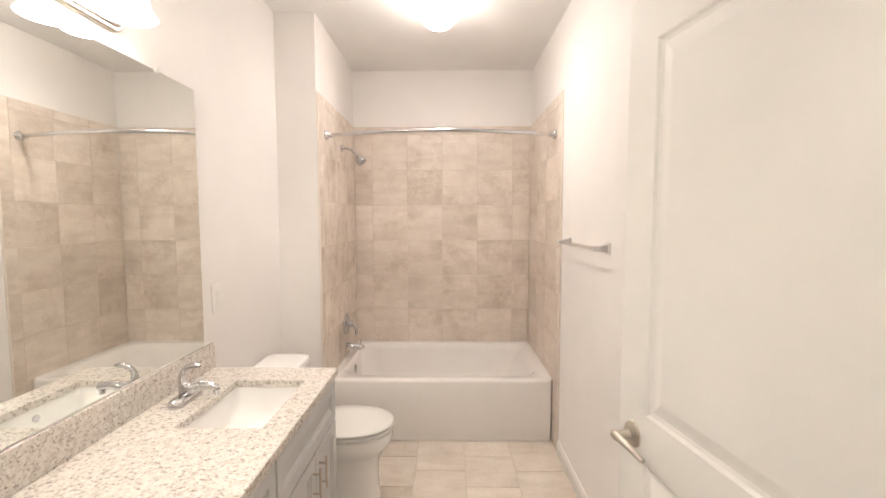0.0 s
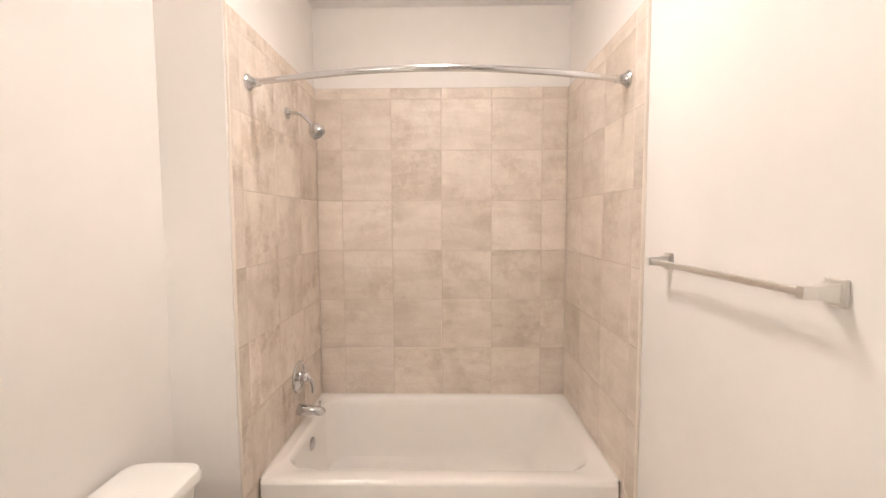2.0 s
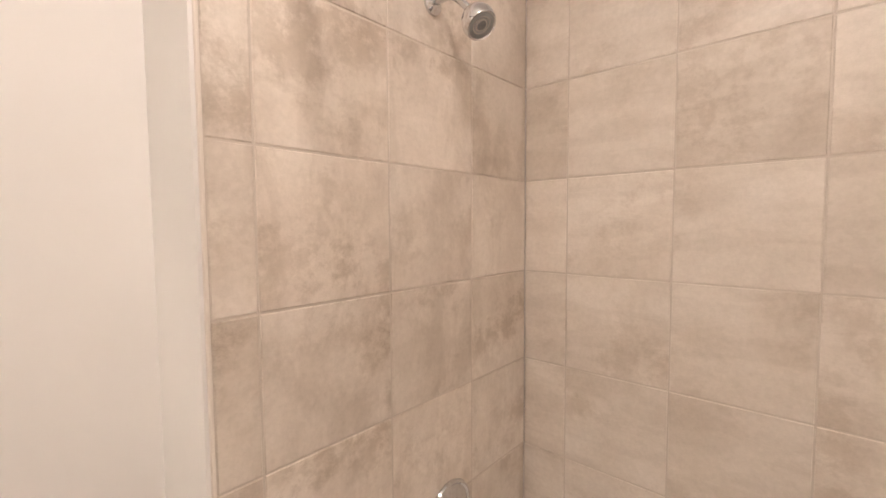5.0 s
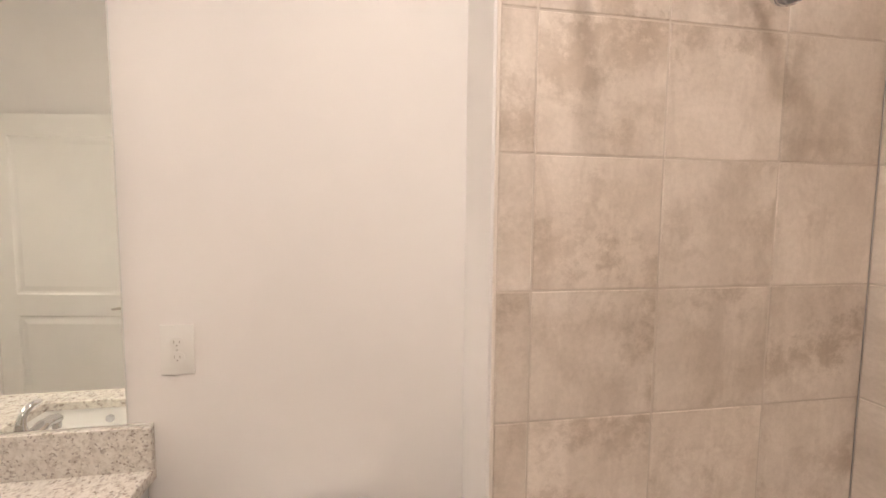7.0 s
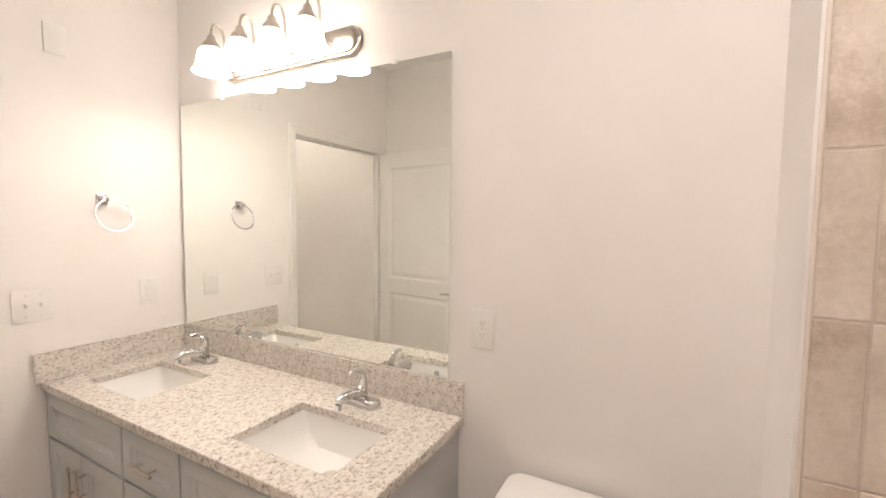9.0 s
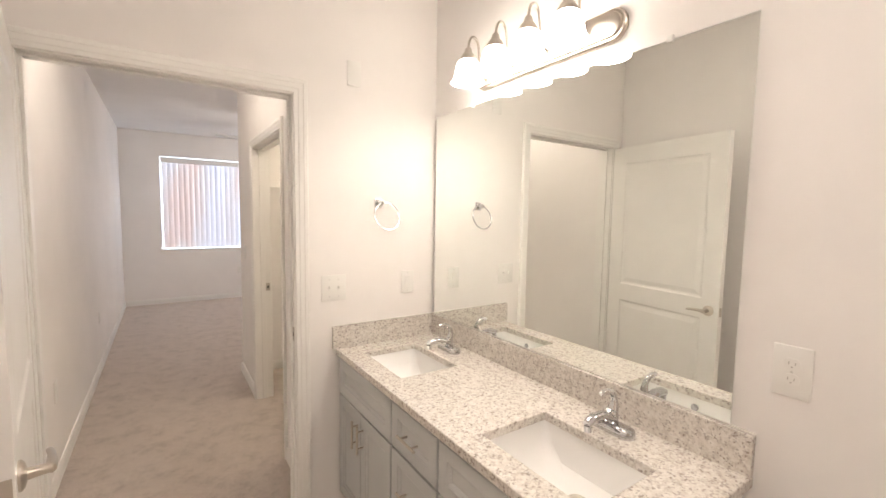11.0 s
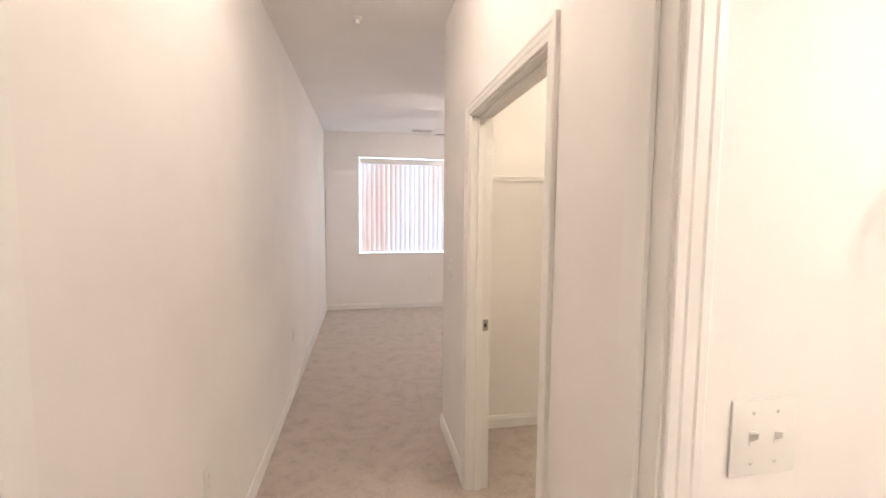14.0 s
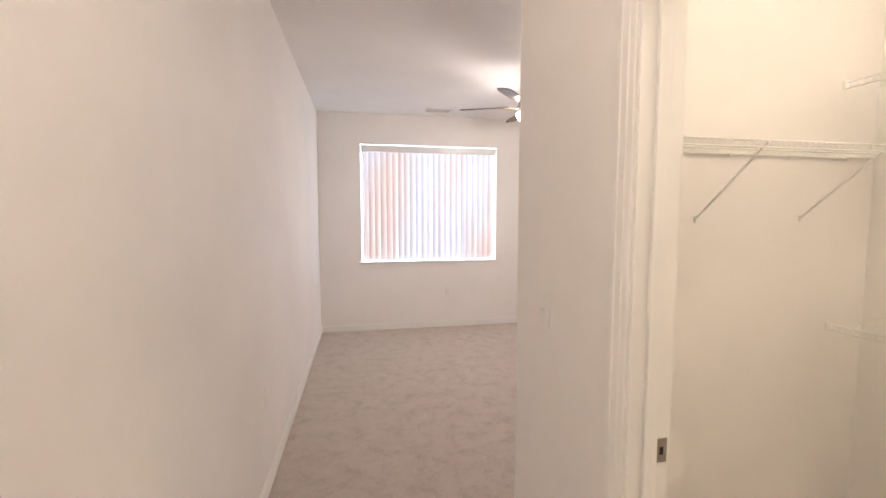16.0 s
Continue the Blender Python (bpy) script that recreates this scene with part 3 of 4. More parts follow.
def pull(bm, y, z, vertical, length=0.128):
    x = CXF + 0.019
    h = length / 2
    if vertical:
        tube(bm, [(x + 0.03, y, z - h), (x + 0.03, y, z + h)], 0.0055, 12)
        for s in (-0.6, 0.6):
            tube(bm, [(x, y, z + s * h), (x + 0.03, y, z + s * h)], 0.0045, 10)
    else:
        tube(bm, [(x + 0.03, y - h, z), (x + 0.03, y + h, z)], 0.0055, 12)
        for s in (-0.6, 0.6):
            tube(bm, [(x, y + s * h, z), (x + 0.03, y + s * h, z)], 0.0045, 10)
    return bm


def vanity_unit(name, y0, y1, label, fronts):
    c = thing(name, (-0.75, (y0 + y1) / 2, 0), label, "vanity cabinet", "vanity cabinet units")
    part("body", boxes((CXB, CXF - 0.02, y0, y0 + 0.016, 0.095, CTZ0), (CXB, CXF - 0.02, y1 - 0.016, y1, 0.095, CTZ0), (CXB, CXB + 0.012, y0 + 0.016, y1 - 0.016, 0.095, CTZ0),
                       (CXB + 0.012, CXF - 0.02, y0 + 0.016, y1 - 0.016, 0.095, 0.111)), CABINET, c, smooth=False)
    part("face_frame", boxes((CXF - 0.02, CXF, y0, y1, 0.095, 0.13), (CXF - 0.02, CXF, y0, y1, 0.60, CTZ0), (CXF - 0.02, CXF, y0, y0 + 0.04, 0.13, 0.60), (CXF - 0.02, CXF, y1 - 0.04, y1, 0.13, 0.60)), CABINET, c, smooth=False)
    part("toe_kick", boxes((CXB + 0.05, CXF - 0.07, y0, y1, 0.0, 0.0945)), CABINET, c, "recessed grey toe kick", smooth=False)
    for kind, a, b, z0, z1, pulls in fronts:
        f = part(kind, shaker(bmesh.new(), a, b, z0, z1, CXF + 0.0005), CABINET, c, smooth=False)
        for p in pulls:
            sub("handle", pull(bmesh.new(), *p), NICKEL, f, "brushed nickel bar pull")
    return c


S1, S2 = 0.788, 1.122
vanity_unit("vanity_sink_cabinet", CY_A, S1 - 0.001, "grey shaker vanity cabinet under the far sink", [
    ("false_front", CY_A + 0.006, S1 - 0.006, 0.640, 0.815, []),
    ("cabinet_door", CY_A + 0.006, 0.483, 0.115, 0.630, [(0.455, 0.53, True)]),
    ("cabinet_door", 0.487, S1 - 0.006, 0.115, 0.630, [(0.515, 0.53, True)])])
vanity_unit("vanity_drawer_cabinet", S1 + 0.001, S2 - 0.001, "grey shaker drawer cabinet with nickel pulls", [
    ("drawer", S1 + 0.006, S2 - 0.006, 0.640, 0.815, [((S1 + S2) / 2, 0.728, False)]),
    ("drawer", S1 + 0.006, S2 - 0.006, 0.382, 0.630, [((S1 + S2) / 2, 0.506, False)]),
    ("drawer", S1 + 0.006, S2 - 0.006, 0.115, 0.372, [((S1 + S2) / 2, 0.245, False)])])
vanity_unit("vanity_sink_cabinet", S2 + 0.001, CY_B, "grey shaker vanity cabinet beside the toilet", [
    ("false_front", S2 + 0.006, CY_B - 0.006, 0.640, 0.815, []),
    ("cabinet_door", S2 + 0.006, 1.474, 0.115, 0.630, [(1.440, 0.535, True)]),
    ("cabinet_door", 1.478, CY_B - 0.006, 0.115, 0.630, [(1.516, 0.535, True)])])

SINKS = [(0.315, 0.705), (1.232, 1.632)]
SKX0, SKX1 = -0.830, -0.546


def counter():
    c = thing("countertop", (-0.74, 0.99, CTZ0), "speckled beige granite countertop with two sink cutouts", "countertop")
    bm = bmesh.new()
    ys = [CT0, SINKS[0][0], SINKS[0][1], SINKS[1][0], SINKS[1][1], CT1]
    xs_ = [XL + 0.001, SKX0, SKX1, CTX]
    grid = [[bm.verts.new((x, y, CTZ0)) for y in ys] for x in xs_]
    cells = [bm.faces.new((grid[i][k], grid[i + 1][k], grid[i + 1][k + 1], grid[i][k + 1])) for i in range(3) for k in range(5) if not (i == 1 and k in (1, 3))]
    up = bmesh.ops.extrude_face_region(bm, geom=cells)["geom"]
    for v in up:
        if isinstance(v, bmesh.types.BMVert):
            v.co.z = CTZ1
    bm.normal_update()
    rim_edges = [e for e in bm.edges if len(e.link_faces) == 2 and e.calc_face_angle() > 1.0 and e.verts[0].co.z + e.verts[1].co.z > 2 * CTZ1 - 0.001]
    bmesh.ops.bevel(bm, geom=rim_edges, offset=0.004, segments=3, affect='EDGES', profile=0.5)
    part("slab", bm, GRANITE, c, smooth=False)
    part("backsplash", boxes((XL + 0.001, XL + 0.021, CT0, CT1, CTZ1 + 0.0005, 0.973), bevel=0.002), GRANITE, c, "granite backsplash strip", smooth=False)
    part("side_splash", boxes((XL + 0.0215, -0.425, CT0, CT0 + 0.020, CTZ1 + 0.0005, 0.973), bevel=0.002), GRANITE, c, "granite side splash strip", smooth=False)
    bm = bmesh.new()
    box(bm, XL + 0.0005, XL + 0.009, CT0, CT1, 0.973, 0.9765, 0.001, 1)
    box(bm, XL + 0.009, -0.425, CT0, CT0 + 0.007, 0.973, 0.9765, 0.001, 1)
    part("caulk_line", bm, CAULK, c, "thin white caulk line")


counter()


def basin(y0, y1, label):
    s = thing("sink_basin", (-0.70, (y0 + y1) / 2, 0.70), label, "sink", "vanity sinks")
    bm = bmesh.new()
    x0, x1 = SKX0 - 0.006, SKX1 + 0.006
    y0, y1 = y0 - 0.006, y1 + 0.006
    ym = (y0 + y1) / 2
    loops = [rr(x0 - 0.02, x1 + 0.02, y0 - 0.02, y1 + 0.02, 0.03, CTZ0 - 0.001), rr(x0, x1, y0, y1, 0.022, CTZ0 - 0.001), rr(x0 + 0.002, x1 - 0.002, y0 + 0.003, y1 - 0.003, 0.024, CTZ0 - 0.008),
             rr(x0 + 0.010, x1 - 0.010, y0 + 0.020, y1 - 0.020, 0.03, 0.765), rr(x0 + 0.022, x1 - 0.022, y0 + 0.065, y1 - 0.065, 0.04, 0.722), rr(x0 + 0.05, x1 - 0.05, y0 + 0.12, y1 - 0.12, 0.04, 0.708), rr(x0 + 0.105, x1 - 0.105, ym - 0.035, ym + 0.035, 0.025, 0.703)]
    loft(bm, loops, False, True)
    part("bowl", bm, PORCELAIN, s)
    bm = bmesh.new()
    lathe(bm, [(0.030, 0.703), (0.030, 0.709), (0.024, 0.711), (0.020, 0.709)], (-0.725, ym + 0.03, 0))
    lathe(bm, [(0.018, 0.709), (0.018, 0.714), (0.010, 0.717)], (-0.725, ym + 0.03, 0))
    part("drain_stopper", bm, NICKEL, s, "chrome pop-up drain")
    bm = bmesh.new()
    lathe(bm, [(0.014, 0.0), (0.014, -0.004), (0.009, -0.005)], (x1 - 0.009, ym, 0.790), 'X')
    part("overflow_ring", bm, CHROME, s, "chrome overflow ring")


basin(*SINKS[0], "white rectangular undermount sink near the doorway")
basin(*SINKS[1], "white rectangular undermount sink near the toilet")


def faucet(yc):
    f = thing("faucet", (-0.915, yc, CTZ1), "chrome single-lever faucet with an oblong base", "faucet", "vanity faucets")
    x, z = -0.918, CTZ1 + 0.0005
    bm = bmesh.new()
    loft(bm, [rr(x - 0.028, x + 0.028, yc - 0.080, yc + 0.080, 0.027, z), rr(x - 0.028, x + 0.028, yc - 0.080, yc + 0.080, 0.027, z + 0.015), rr(x - 0.025, x + 0.025, yc - 0.077, yc + 0.077, 0.0245, z + 0.023),
              rr(x - 0.020, x + 0.020, yc - 0.068, yc + 0.068, 0.0195, z + 0.027), rr(x - 0.012, x + 0.012, yc - 0.040, yc + 0.040, 0.0115, z + 0.028)], True, True)
    part("base", bm, CHROME, f)
    bm = bmesh.new()
    lathe(bm, [(0.024, 0.012), (0.022, 0.035), (0.021, 0.055), (0.019, 0.066), (0.010, 0.072)], (x, yc, z))
    tube(bm, bez((x + 0.004, yc, z + 0.035), (x + 0.045, yc, z + 0.060), (x + 0.085, yc, z + 0.068), (x + 0.125, yc, z + 0.050)), [0.021] * 4 + [0.018] * 4 + [0.016] * 4 + [0.015, 0.0145, 0.013], 16)
    lathe(bm, [(0.011, 0.026), (0.012, 0.045)], (x + 0.117, yc, z))
    part("spout", bm, CHROME, f)
    bm = bmesh.new()
    tube(bm, bez((x - 0.004, yc, z + 0.060), (x - 0.022, yc, z + 0.112), (x + 0.005, yc, z + 0.142), (x + 0.062, yc, z + 0.132)), [0.018, 0.017, 0.015, 0.013, 0.0115, 0.0105, 0.010, 0.010, 0.010, 0.010, 0.010, 0.010, 0.010, 0.009, 0.006], 14)
    part("lever", bm, CHROME, f)


for a, b in SINKS:
    faucet((a + b) / 2)

# Frameless mirror with clips
mir = thing("mirror", (XL, 0.95, 0.978), "large frameless wall mirror above the backsplash", "mirror")
MY0, MY1, MZ0, MZ1 = 0.225, 1.728, 0.979, 2.070
part("mirror_pane", boxes((XL + 0.0035, XL + 0.009, MY0, MY1, MZ0, MZ1)), MIRROR, mir, smooth=False)
part("mirror_backing", boxes((XL + 0.0005, XL + 0.0034, MY0 + 0.001, MY1 - 0.001, MZ0 + 0.001, MZ1 - 0.001)), MIRROR_EDGE, mir, smooth=False)
for y in (0.55, 1.50):
    bm = boxes((XL + 0.0005, XL + 0.0145, y - 0.009, y + 0.009, MZ1 - 0.008, MZ1 + 0.012), bevel=0.002)
    part("mirror_clip", bm, PLATE, mir, "clear plastic mirror clip")

# The sheet stands a little further off the wall towards the corner
_p = Matrix.Translation((XL + 0.009, MY1, 0))
mir.matrix_basis = _p @ Matrix.Rotation(radians(0.3), 4, 'Z') @ _p.inverted() @ mir.matrix_basis

# Four-light vanity fixture
vl = thing("vanity_light", (XL, 0.98, 2.15), "brushed nickel four-light vanity fixture with bell shades", "vanity light")


def stadium(y0, y1, z0, z1, x):
    return [(x, p[0], p[1]) for p in rr(y0, y1, z0, z1, (z1 - z0) / 2 - 0.0005, 0, 8)]


bm = bmesh.new()
PZ0, PZ1 = 2.125, 2.235
loft(bm, [stadium(0.575, 1.355, PZ0, PZ1, XL + 0.0005), stadium(0.575, 1.355, PZ0, PZ1, XL + 0.012), stadium(0.581, 1.349, PZ0 + 0.006, PZ1 - 0.006, XL + 0.018), stadium(0.588, 1.342, PZ0 + 0.013, PZ1 - 0.013, XL + 0.018),
          stadium(0.592, 1.338, PZ0 + 0.017, PZ1 - 0.017, XL + 0.026), stadium(0.602, 1.328, PZ0 + 0.027, PZ1 - 0.027, XL + 0.028)], True, True)
part("back_plate", bm, NICKEL, vl)
for y in SHADE_Y:
    bm = bmesh.new()
    tube(bm, bez((XL + 0.026, y, 2.175), (XL + 0.075, y, 2.12), (XL + 0.060, y, 2.275), (XL + 0.078, y, 2.315), 10) + bez((XL + 0.078, y, 2.315), (XL + 0.092, y, 2.345), (SHADE_X + 0.002, y, 2.345), (SHADE_X, y, 2.268), 10)[1:], 0.0055, 10)
    lathe(bm, [(0.012, 0.0), (0.012, 0.006)], (XL + 0.026, y, 2.175), 'X')
    arm = part("arm", bm, NICKEL, vl)
    bm = bmesh.new()
    lathe(bm, [(0.036, 2.222), (0.036, 2.232), (0.028, 2.246), (0.018, 2.256), (0.015, 2.272), (0.009, 2.278)], (SHADE_X, y, 0.003))
    sub("socket_cap", bm, NICKEL, arm)
    bm = bmesh.new()
    lathe(bm, [(0.033, 2.224), (0.043, 2.217), (0.052, 2.200), (0.055, 2.178), (0.060, 2.155), (0.067, 2.137), (0.077, 2.126), (0.075, 2.124), (0.065, 2.135), (0.057, 2.154), (0.052, 2.178), (0.049, 2.200), (0.040, 2.213), (0.02, 2.218)], (SHADE_X, y, 0.003), n=32, cap_start=False, cap_end=True)
    part("shade", bm, SHADE_GLOW, vl, "lit frosted glass bell shade")
    bm = bmesh.new()
    lathe(bm, [(0.012, 2.216), (0.014, 2.205), (0.022, 2.196), (0.024, 2.189), (0.018, 2.182)], (SHADE_X, y, 0.003), n=16)
    part("bulb", bm, BULB_GLOW, vl, "lit light bulb")


def flush_light(x, y, glow, r, label):
    c = thing("ceiling_light", (x, y, CEIL), label, "ceiling light")
    bm = bmesh.new()
    lathe(bm, [(r * 0.86, CEIL), (r * 0.88, CEIL - 0.006), (r * 0.88, CEIL - 0.034), (r * 0.80, CEIL - 0.046), (r * 0.72, CEIL - 0.05)], (x, y, 0))
    part("canopy", bm, NICKEL, c)
    bm = bmesh.new()
    prof = [(max(0.004, r * math.sin(radians(45 + 135 * i / 12))), CEIL - 0.045 - r * 0.85 * (math.cos(radians(45)) - math.cos(radians(45 + 135 * i / 12)))) for i in range(13)]
    lathe(bm, prof, (x, y, 0), n=32)
    part("globe", bm, glow, c, "lit opal glass globe")


flush_light(0.0, 2.40, GLOBE_GLOW, 0.105, "lit opal glass globe light on the ceiling")


# ---- plates ----
def plate(name, loc, rz, label, cat, w, h, inserts):
    """A wall plate that faces +x before it is turned by rz."""
    c = thing(name, (0, 0, 0), label, cat)
    part("cover", boxes((0.0003, 0.0055, -w / 2, w / 2, -h / 2, h / 2), bevel=0.0025), PLATE, c)
    for kind, y, z in inserts:
        if kind == "socket":
            bm = bmesh.new()
            loft(bm, [[(x, y + p[0], z + p[1]) for p in rr(-0.017, 0.017, -0.014, 0.014, r, 0, 5)] for x, r in ((0.004, 0.0125), (0.0072, 0.0125))], True, True)
            s = part("socket", bm, PLATE, c)
            # Slots are flat grey blocks whose colour gives the shade inside them
            bm = boxes((0.0068, 0.0076, y - 0.0075, y - 0.0055, z - 0.002, z + 0.006), (0.0068, 0.0076, y + 0.0055, y + 0.0075, z - 0.002, z + 0.005), (0.0068, 0.0076, y - 0.002, y + 0.002, z - 0.009, z - 0.0055))
            sub("slot_shade", bm, SLOT, s, smooth=False)
        elif kind == "toggle":
            part("toggle_frame", boxes((0.005, 0.0066, y - 0.006, y + 0.006, z - 0.0125, z + 0.0125), bevel=0.0008, seg=1), PLATE, c)
            bm = bmesh.new()
            loft(bm, [[(0.0055, y - 0.0045, z - 0.007), (0.0055, y + 0.0045, z - 0.007), (0.0055, y + 0.0045, z + 0.007), (0.0055, y - 0.0045, z + 0.007)],
                      [(0.0185, y - 0.0032, z + 0.006), (0.0185, y + 0.0032, z + 0.006), (0.0185, y + 0.0032, z + 0.013), (0.0185, y - 0.0032, z + 0.013)]], True, True)
            part("toggle", bm, PLATE, c, smooth=False)
        elif kind == "rocker":
            bm = bmesh.new()
            loft(bm, [[(x0, y - 0.0165 + i, z - 0.033 + i), (x0, y + 0.0165 - i, z - 0.033 + i), (x1, y + 0.0165 - i, z + 0.033 - i), (x1, y - 0.0165 + i, z + 0.033 - i)] for x0, x1, i in ((0.004, 0.004, 0.0), (0.0062, 0.0086, 0.0), (0.0066, 0.0092, 0.001))], True, True)
            part("rocker", bm, PLATE, c, smooth=False)
        elif kind == "screw":
            part("screw", lathe(bmesh.new(), [(0.0032, 0.005), (0.0032, 0.0062), (0.002, 0.0068)], (0, y, z), 'X', 12), SCREW, c)
    c.matrix_basis = Matrix.Translation(loc) @ Matrix.Rotation(radians(rz), 4, 'Z')
    return c


OUTLET = [("socket", 0, 0.0195), ("socket", 0, -0.0195), ("screw", 0, 0)]
TWO = [("toggle", -0.023, 0), ("toggle", 0.023, 0), ("screw", -0.023, 0.042), ("screw", -0.023, -0.042), ("screw", 0.023, 0.042), ("screw", 0.023, -0.042)]
plate("outlet", (XL, 1.850, 1.165), 0, "white duplex outlet beside the mirror", "outlet", 0.080, 0.130, OUTLET)
plate("light_switch", (-0.852, YD, 1.169), 90, "white rocker switch plate above the side splash", "switch", 0.078, 0.122, [("rocker", 0, 0), ("screw", 0, 0.048), ("screw", 0, -0.048)])
plate("light_switch", (-0.436, YD, 1.168), 90, "white double toggle switch beside the door casing", "switch", 0.125, 0.128, TWO)
plate("blank_plate", (-0.543, YD, 2.222), 90, "white blank wall cover high beside the doorway", "wall plate", 0.072, 0.118, [])
plate("light_switch", (XC, -1.87, 1.18), 0, "white toggle switch on the hall wall", "switch", 0.076, 0.122, [("toggle", 0, 0), ("screw", 0, 0.042), ("screw", 0, -0.042)])
plate("outlet", (XH, -0.93, 0.50), 180, "white duplex outlet low on the hall wall", "outlet", 0.076, 0.122, OUTLET)
plate("outlet", (XH, -2.93, 0.50), 180, "white duplex outlet low on the bedroom wall", "outlet", 0.076, 0.122, OUTLET)
plate("outlet", (-0.87, YF, 0.50), 90, "white duplex outlet under the window", "outlet", 0.076, 0.122, OUTLET)

# Towel ring
ring = thing("towel_ring", (-0.675, YD, 1.58), "chrome towel ring on a square post", "towel ring")
RX, RZ = -0.676, 1.594
bm = bmesh.new()
box(bm, RX - 0.022, RX + 0.022, YD, YD + 0.009, RZ - 0.024, RZ + 0.024, 0.003)
box(bm, RX - 0.010, RX + 0.010, YD + 0.008, YD + 0.052, RZ - 0.012, RZ + 0.012, 0.003)
part("mount_post", bm, CHROME, ring)
RR = 0.069
TAN = 0.30
pts = [(RX - 0.020 + RR * math.sin(2 * math.pi * i / 48), YD + 0.044 + TAN * (0.076 - RR * math.cos(2 * math.pi * i / 48)), RZ - 0.066 + RR * math.cos(2 * math.pi * i / 48)) for i in range(48)]
bm = bmesh.new()
c0 = Vector((RX - 0.020, YD + 0.044 + TAN * 0.076, RZ - 0.066))
loops = []
for i in range(48):
    p = Vector(pts[i])
    d = (p - c0).normalized()
    loops.append([p + 0.0045 * (math.cos(2 * math.pi * k / 10) * d + math.sin(2 * math.pi * k / 10) * Vector((0, 1, 0))) for k in range(10)])
loops.append(loops[0])
loft(bm, loops)
bmesh.ops.remove_doubles(bm, verts=bm.verts[:], dist=1e-5)
part("ring", bm, CHROME, ring)


# ---- bathroom door, standing open ----
def panel_door():
    w, h, t = 0.862, 2.055, 0.035
    d = thing("door_bath", (0, 0, 0), "white two-panel door standing open with a nickel lever", "door", "", "structure")
    st, rails = 0.112, [(0.0, 0.225), (0.900, 1.025), (1.935, h)]
    for y0, y1 in ((0, st), (w - st, w)):
        part("stile", boxes((0, t, y0, y1, 0, h)), DOOR, d, smooth=False)
    for a, b in rails:
        part("rail", boxes((0, t, st, w - st, a, b)), DOOR, d, smooth=False)
    for z0, z1 in ((0.225, 0.900), (1.025, 1.935)):
        bm = bmesh.new()

        def rect(i, x):
            return [(x, st + i, z0 + i), (x, w - st - i, z0 + i), (x, w - st - i, z1 - i), (x, st + i, z1 - i)]
        loft(bm, [rect(0, 0.0), rect(0.008, 0.005), rect(0.018, 0.0065), rect(0.028, 0.0055), rect(0.046, 0.0025), rect(0.05, 0.002)], False, True)
        loft(bm, [rect(0, t), rect(0.008, t - 0.005), rect(0.018, t - 0.0065), rect(0.028, t - 0.0055), rect(0.046, t - 0.0025), rect(0.05, t - 0.002)], False, True)
        part("door_panel", bm, DOOR, d, smooth=False)
    bm = bmesh.new()
    hy, hz = w - 0.063, 0.955
    for s, x in ((-1, 0.0), (1, t)):
        lathe(bm, [(0.033, 0.0), (0.033, s * 0.005), (0.027, s * 0.010), (0.013, s * 0.014), (0.011, s * 0.045), (0.013, s * 0.055)], (x, hy, hz), 'X', 24)
        xx = x + s * 0.050
        tube(bm, bez((xx, hy + 0.006, hz), (xx + s * 0.004, hy - 0.03, hz + 0.004), (xx + s * 0.004, hy - 0.07, hz + 0.004), (xx - s * 0.004, hy - 0.112, hz - 0.006)), [0.011, 0.0115, 0.011, 0.0105, 0.010, 0.0095, 0.009, 0.0085, 0.008, 0.008, 0.008, 0.0078, 0.0075, 0.007, 0.005], 12)
    part("door_handle", bm, NICKEL, d, "brushed nickel lever handle")
    part("latch_plate", boxes((0.005, 0.030, w - 0.0005, w + 0.001, hz - 0.028, hz + 0.028)), NICKEL, d, smooth=False)
    for z in (0.22, 1.04, 1.85):
        bm = bmesh.new()
        lathe(bm, [(0.006, z - 0.045), (0.006, z + 0.045)], (t + 0.005, -0.004, 0), n=12)
        part("hinge", bm, NICKEL, d, "nickel butt hinge")
    d.matrix_basis = Matrix.Translation((0.659, 0.2095, 0.012)) @ Matrix.Rotation(radians(8.9), 4, 'Z')


panel_door()
for nm, bx in (("strike_plate", (DX0 - 0.0005, DX0 + 0.0015, YD - 0.034, YD - 0.006, 0.925, 0.990)),):
    sp = thing(nm, (DX0, YD - 0.02, 0.955), "nickel strike plate on the bathroom jamb", "strike plate")
    part("plate", boxes(bx, bevel=0.0005, seg=1), NICKEL, sp, smooth=False)
    # Black patch on the plate paints the shade inside the latch hole
    part("latch_hole_shade", boxes((DX0 + 0.0012, DX0 + 0.0018, YD - 0.026, YD - 0.016, 0.946, 0.966)), DARK, sp, smooth=False)
sp = thing("strike_plate", (XCB + 0.02, CY0, 0.93), "nickel strike plate on the closet jamb", "strike plate")
part("plate", boxes((XCB + 0.006, XCB + 0.036, CY0 - 0.0005, CY0 + 0.0015, 0.90, 0.962), bevel=0.0005, seg=1), NICKEL, sp, smooth=False)
# No hole is cut here either; its shade is a black patch
part("latch_hole_shade", boxes((XCB + 0.016, XCB + 0.026, CY0 + 0.0012, CY0 + 0.0019, 0.920, 0.940)), DARK, sp, smooth=False)


